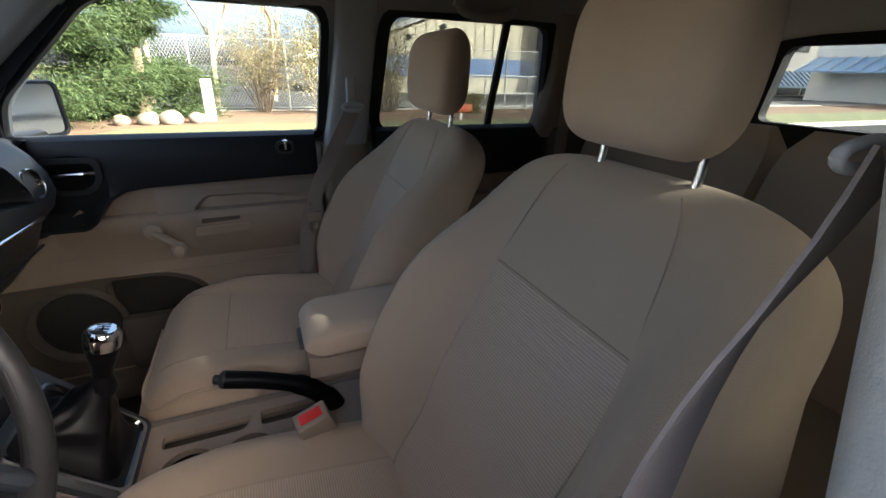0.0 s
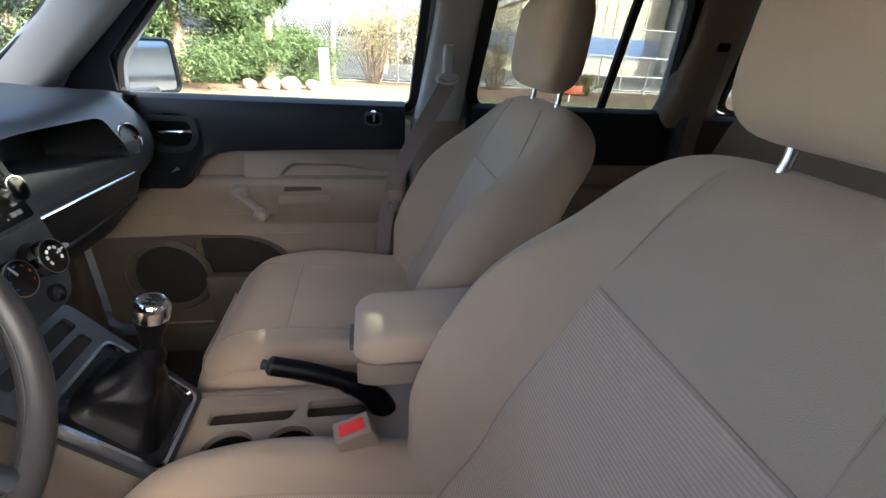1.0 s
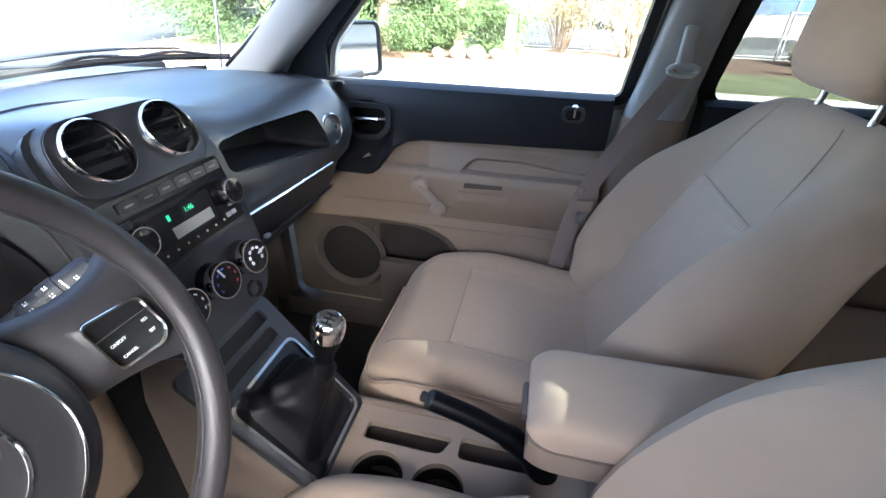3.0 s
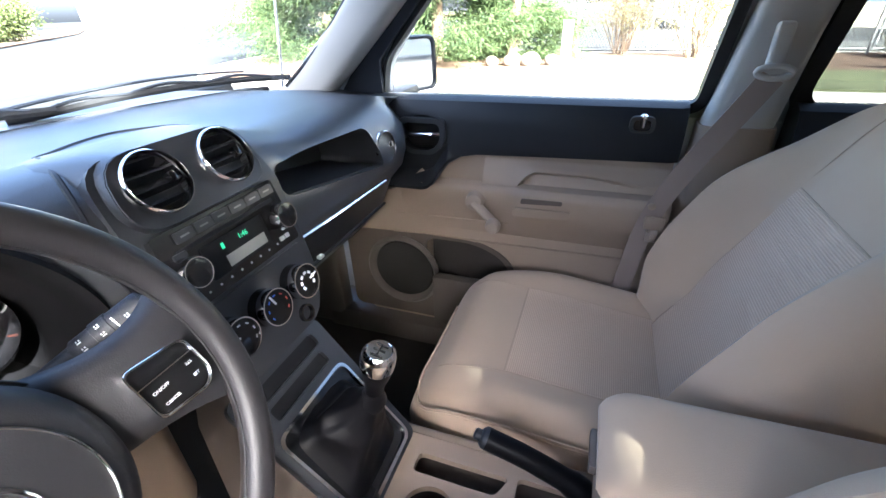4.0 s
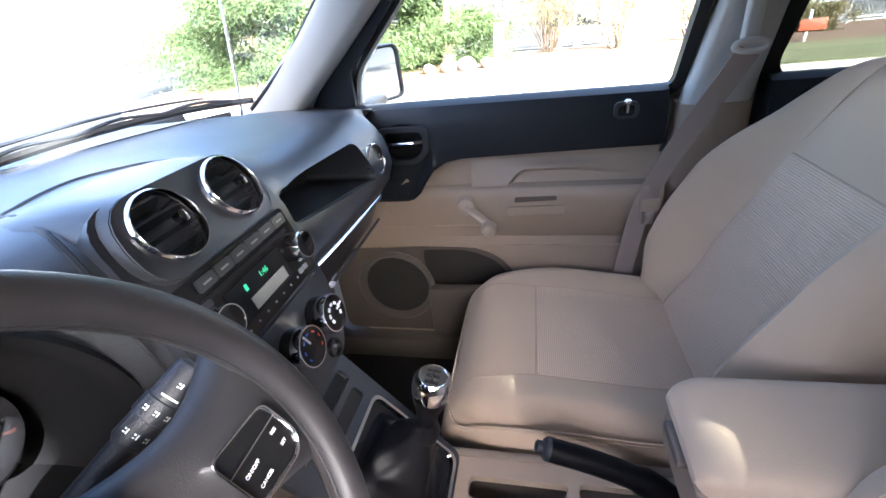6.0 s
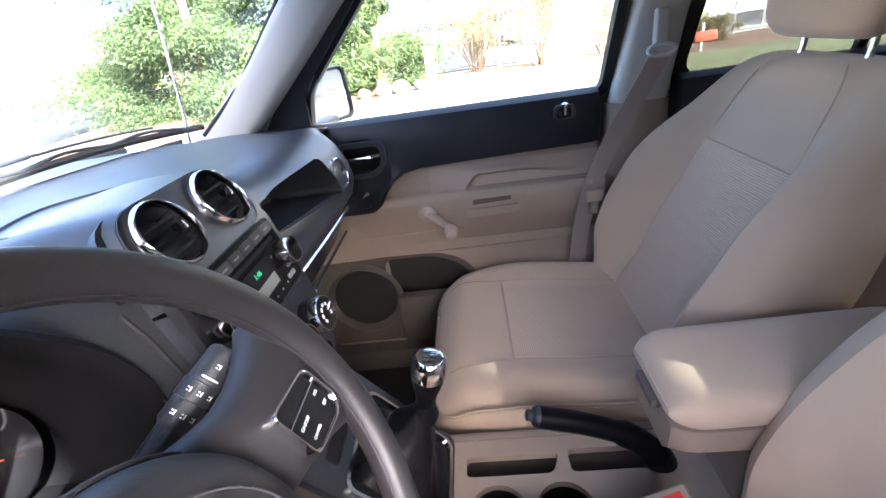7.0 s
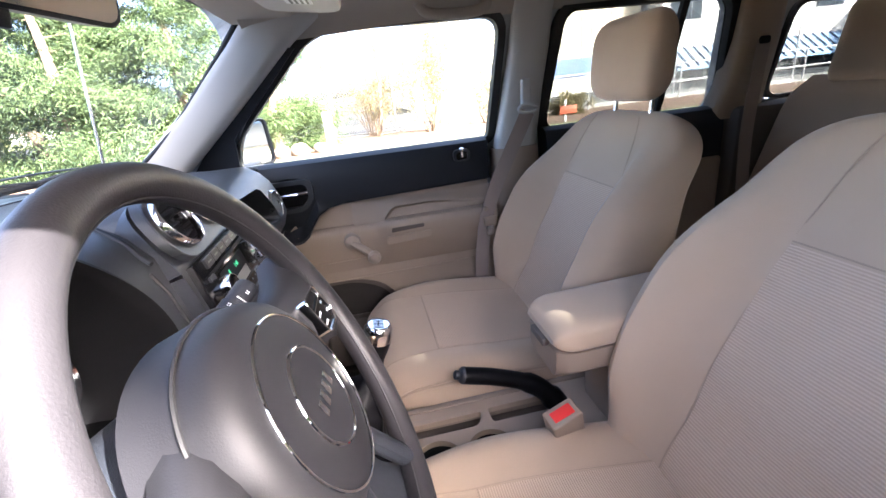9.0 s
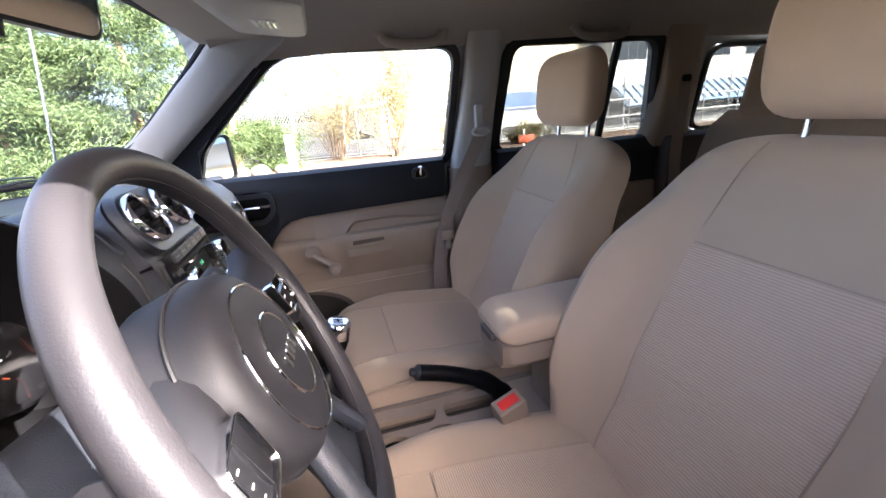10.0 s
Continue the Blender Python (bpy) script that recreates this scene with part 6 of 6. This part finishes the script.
# unseen trees, added so their trunks cut the sun into patches inside the car
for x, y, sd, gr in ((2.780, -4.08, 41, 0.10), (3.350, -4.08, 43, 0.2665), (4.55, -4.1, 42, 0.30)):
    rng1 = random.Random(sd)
    t = thing("unseen_shade_tree", "unseen bare tree added to block part of the sun", "tree", "lot trees")
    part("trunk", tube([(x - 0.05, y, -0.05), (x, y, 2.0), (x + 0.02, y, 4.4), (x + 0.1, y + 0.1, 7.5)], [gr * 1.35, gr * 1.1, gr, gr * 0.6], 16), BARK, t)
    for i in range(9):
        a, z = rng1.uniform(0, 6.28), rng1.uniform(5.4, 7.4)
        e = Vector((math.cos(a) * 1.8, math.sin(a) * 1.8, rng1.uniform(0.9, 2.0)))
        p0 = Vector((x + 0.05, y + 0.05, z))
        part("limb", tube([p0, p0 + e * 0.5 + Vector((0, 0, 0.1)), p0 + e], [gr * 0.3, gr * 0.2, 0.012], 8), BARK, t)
# unseen hedge, added to dim the low sky through the driver's window
hedge = thing("hedge", "unseen evergreen hedge added to block low sky light", "hedge")
rngh = np.random.default_rng(77)
part("core", box(-7.0, 11.0, -7.4, -6.0, 0.0, 2.7, 0.5, 3), HEDGE, hedge, "dense dark inner growth")
hc_ = np.stack([rngh.uniform(-7.4, 11.4, 26000), rngh.uniform(-7.6, -5.5, 26000), 2.95 * rngh.uniform(0, 1, 26000)], 1)
hc_[:, 1] = np.where(hc_[:, 2] < 2.6, np.maximum(hc_[:, 1], -5.95 + rngh.normal(0, 0.12, 26000)), hc_[:, 1])
sprays(hc_, rngh.normal(size=(26000, 3)) + np.array([0, 0.6, 0.4]), 0.20, 0.07, 0.1, rngh, "foliage", HEDGE, hedge)
rng0 = random.Random(3)
for x, y, r in ((-2.15, 9.75, 0.20), (-1.75, 9.8, 0.22), (-1.30, 9.9, 0.17), (-2.6, 9.7, 0.15)):
    bm = bmesh.new()
    bmesh.ops.create_icosphere(bm, subdivisions=3, radius=r)
    for v in bm.verts:
        v.co *= 1 + 0.22 * noise.noise(v.co * 5 + Vector((x * 7, y, 0)))
        v.co.z *= 0.75
    tagged(link("boulder", moved(bm, Matrix.Translation((x, y, 0.1 + r * 0.5))), ROCK), "rounded brown boulder on the mulch", "boulder", "boulders")

# bare street tree behind the shrubs
TWIGS = material("pale_twig_bark", (0.30, 0.24, 0.18), rough=1.0, grain=0.6, size=40, blotch=0.3)
rb_ = random.Random(9)


def twig(p, d, ln, r, depth, out):
    e = p + d * ln
    out.append(tube([p, p.lerp(e, 0.5) + Vector((rb_.uniform(-1, 1), rb_.uniform(-1, 1), 0)) * ln * 0.05, e], [r, r * 0.85, r * 0.65], 5))
    if depth:
        for _ in range(3):
            nd = (d + Vector((rb_.uniform(-1, 1), rb_.uniform(-1, 1), rb_.uniform(-0.2, 0.7))) * 0.65).normalized()
            twig(p.lerp(e, rb_.uniform(0.55, 1.0)), nd, ln * 0.68, r * 0.6, depth - 1, out)


for x, y, h in ((-1.2, 15.0, 2.4), (-3.2, 16.5, 2.7), (0.6, 17.5, 2.2), (2.6, 16.0, 1.9)):
    bt = thing("bare_tree", "bare branching tree with pale twigs", "tree", "bare trees")
    pieces = []
    twig(Vector((x, y, 0)), Vector((0.05, 0, 1)), h, 0.085, 5, pieces)
    part("branches", join(*pieces), TWIGS, bt)

# chain-link fence and posts
fence = thing("chain_fence", "galvanised chain-link fence behind the bed", "fence")
for i in range(9):
    x = -4 + i * 2.4
    part("post", tube([(x, 13.2, 0), (x, 13.2, 1.95)], 0.03, 8), GALV, fence)
for z in (0.12, 1.9):
    part("rail", tube([(-4, 13.2, z), (15.2, 13.2, z)], 0.02, 8), GALV, fence)
me = bpy.data.meshes.new("mesh_wire")
vv, ee = [], []
for i in range(240):
    for sg in (1, -1):
        x = -4 + i * 0.08
        vv += [(x, 13.2, 0.1), (x + 1.8 * sg * 0.6, 13.2, 1.9), (x + 1.8 * sg * 0.6 + 0.006, 13.2, 1.9), (x + 0.006, 13.2, 0.1)]
        ee.append([len(vv) - 4, len(vv) - 3, len(vv) - 2, len(vv) - 1])
me.from_pydata(vv, [], ee)
me.materials.append(GALV)
ob = new("mesh_wire", me)
ob.parent = fence
tagged(ob, "", "", "", "stuff")

rail = thing("pipe_railing", "grey pipe railing along a ramp", "railing")
for i in range(8):
    x = 5.0 + i * 1.6
    part("post", tube([(x, 12.0 + 0.05 * i, 0), (x, 12.0 + 0.05 * i, 1.15)], 0.025, 8), GALV, rail)
for z in (0.6, 1.12):
    part("bar", tube([(5.0, 12.0, z), (16.2, 12.35, z)], 0.022, 8), GALV, rail)
sg_ = thing("sign_post", "small orange-red sign board on a white post", "sign")
part("post", tube([(4.66, 9.64, 0.05), (4.66, 9.64, 0.62)], 0.03, 8), OFFWHITE, sg_)
part("board", box(4.50, 4.94, 9.58, 9.60, 0.28, 0.47, 0.006), SIGN, sg_, "orange-red board")
mk = thing("marker_post", "white utility marker post in the bed", "marker post")
part("post", box(-1.16, -0.96, 10.2, 10.28, 0.1, 0.95, 0.01), OFFWHITE, mk)

# warehouse with a blue band
wh = thing("warehouse", "cream metal warehouse with a blue band", "building")
gable = [(3.0, 0.0), (16.2, 0.0), (16.2, 6.3), (14.4, 5.67), (3.0, 1.65)]
part("wall", slab(gable, [], 12, lambda u, v, w: Vector((u, 23.76 + w, v))), CREAM, wh)
part("blue_band", slab([(3.0, 0.9), (16.2, 0.9), (16.2, 1.9), (3.75, 1.9), (3.0, 1.65)], [], 0.06, lambda u, v, w: Vector((u, 23.72 + w, v))), BLUE, wh, "blue painted band")
part("roof", slab([(2.6, 1.56), (14.4, 5.68), (14.4, 5.90), (2.6, 1.78)], [], 12.6, lambda u, v, w: Vector((u, 23.46 + w, v))), GALV, wh)
for x in (5.7, 7.9, 9.9):
    part("wall_lamp", box(x, x + 0.25, 23.58, 23.76, x * 0.3 + 0.4, x * 0.3 + 0.62, 0.02), DARKPANE, wh)
for i in range(20):
    x = 4.2 + i * 0.6
    part("cladding_rib", box(x, x + 0.025, 23.725, 23.76, 1.9, 1.45 + (x - 2.6) * 0.349, 0.0), CREAM, wh)

of = thing("office_building", "white office building with windows and blue awnings", "building")
part("wall", box(16.5, 60, 22.3, 38, 0, 8.5, 0.0), OFFWHITE, of)
part("roof", box(16.3, 60.2, 22.1, 38.2, 8.5, 8.8, 0.05), CREAM, of)
for i in range(12):
    x = 16.9 + i * 3.1
    w = part("window", box(x, x + 2.0, 22.26, 22.34, 3.1, 4.4, 0.02), OFFWHITE, of)
    for j in range(3):
        part("pane", box(x + 0.08 + j * 0.64, x + 0.64 + j * 0.64, 22.22, 22.28, 3.2, 4.3, 0.0), DARKPANE, w)
    part("shopfront", box(x - 0.4, x + 2.4, 22.24, 22.32, 0.1, 1.1, 0.0), DARKPANE, of)
bm = loft([[Vector((x, 22.28, 1.80)), Vector((x, 20.9, 0.75)), Vector((x, 20.9, 0.65)), Vector((x, 22.28, 1.70))] for x in (16.6, 60)])
aw = part("awning", bm, AWNING, of, "blue ribbed metal awning")
for i in range(72):
    x = 16.7 + i * 0.6
    part("rib", tube([(x, 22.25, 1.85), (x, 20.88, 0.80)], 0.04, 5), NAVY, aw)

rr_ = thing("rear_building", "white building with a grey roof behind the lot", "building")
part("wall", box(34, 50, -30, 18, 0, 7.5, 0.0), OFFWHITE, rr_)
bm = loft([[Vector((34, y, 2.6)), Vector((32.2, y, 1.8)), Vector((32.2, y, 1.7)), Vector((34, y, 2.5))] for y in (-30, 18)])
ar_ = part("awning", bm, AWNING, rr_)
for i in range(60):
    part("rib", tube([(33.95, -29.5 + 0.8 * i, 2.66), (32.15, -29.5 + 0.8 * i, 1.86)], 0.04, 5), GALV, ar_)
for i in range(13):
    y = -28 + i * 3.4
    w = part("window", box(33.96, 34.04, y, y + 1.8, 3.8, 5.2, 0.02), OFFWHITE, rr_)
    for j in range(2):
        part("pane", box(33.92, 33.98, y + 0.1 + j * 0.85, y + 0.85 + j * 0.85, 3.9, 5.1, 0.0), DARKPANE, w)

fb = thing("far_building", "long white building across the road", "building")
part("wall", box(-90, -40, 60, 75, 0, 7, 0.0), OFFWHITE, fb)
part("roof", box(-90.5, -39.5, 59.5, 75.5, 7, 7.4, 0.0), CREAM, fb)
for i in range(12):
    part("window", box(-88 + i * 4, -86 + i * 4, 59.93, 60.05, 2.0, 4.0, 0.0), DARKPANE, fb)
part("wall", box(-110, -100, -20, 58, 0, 7, 0.0), OFFWHITE, fb)
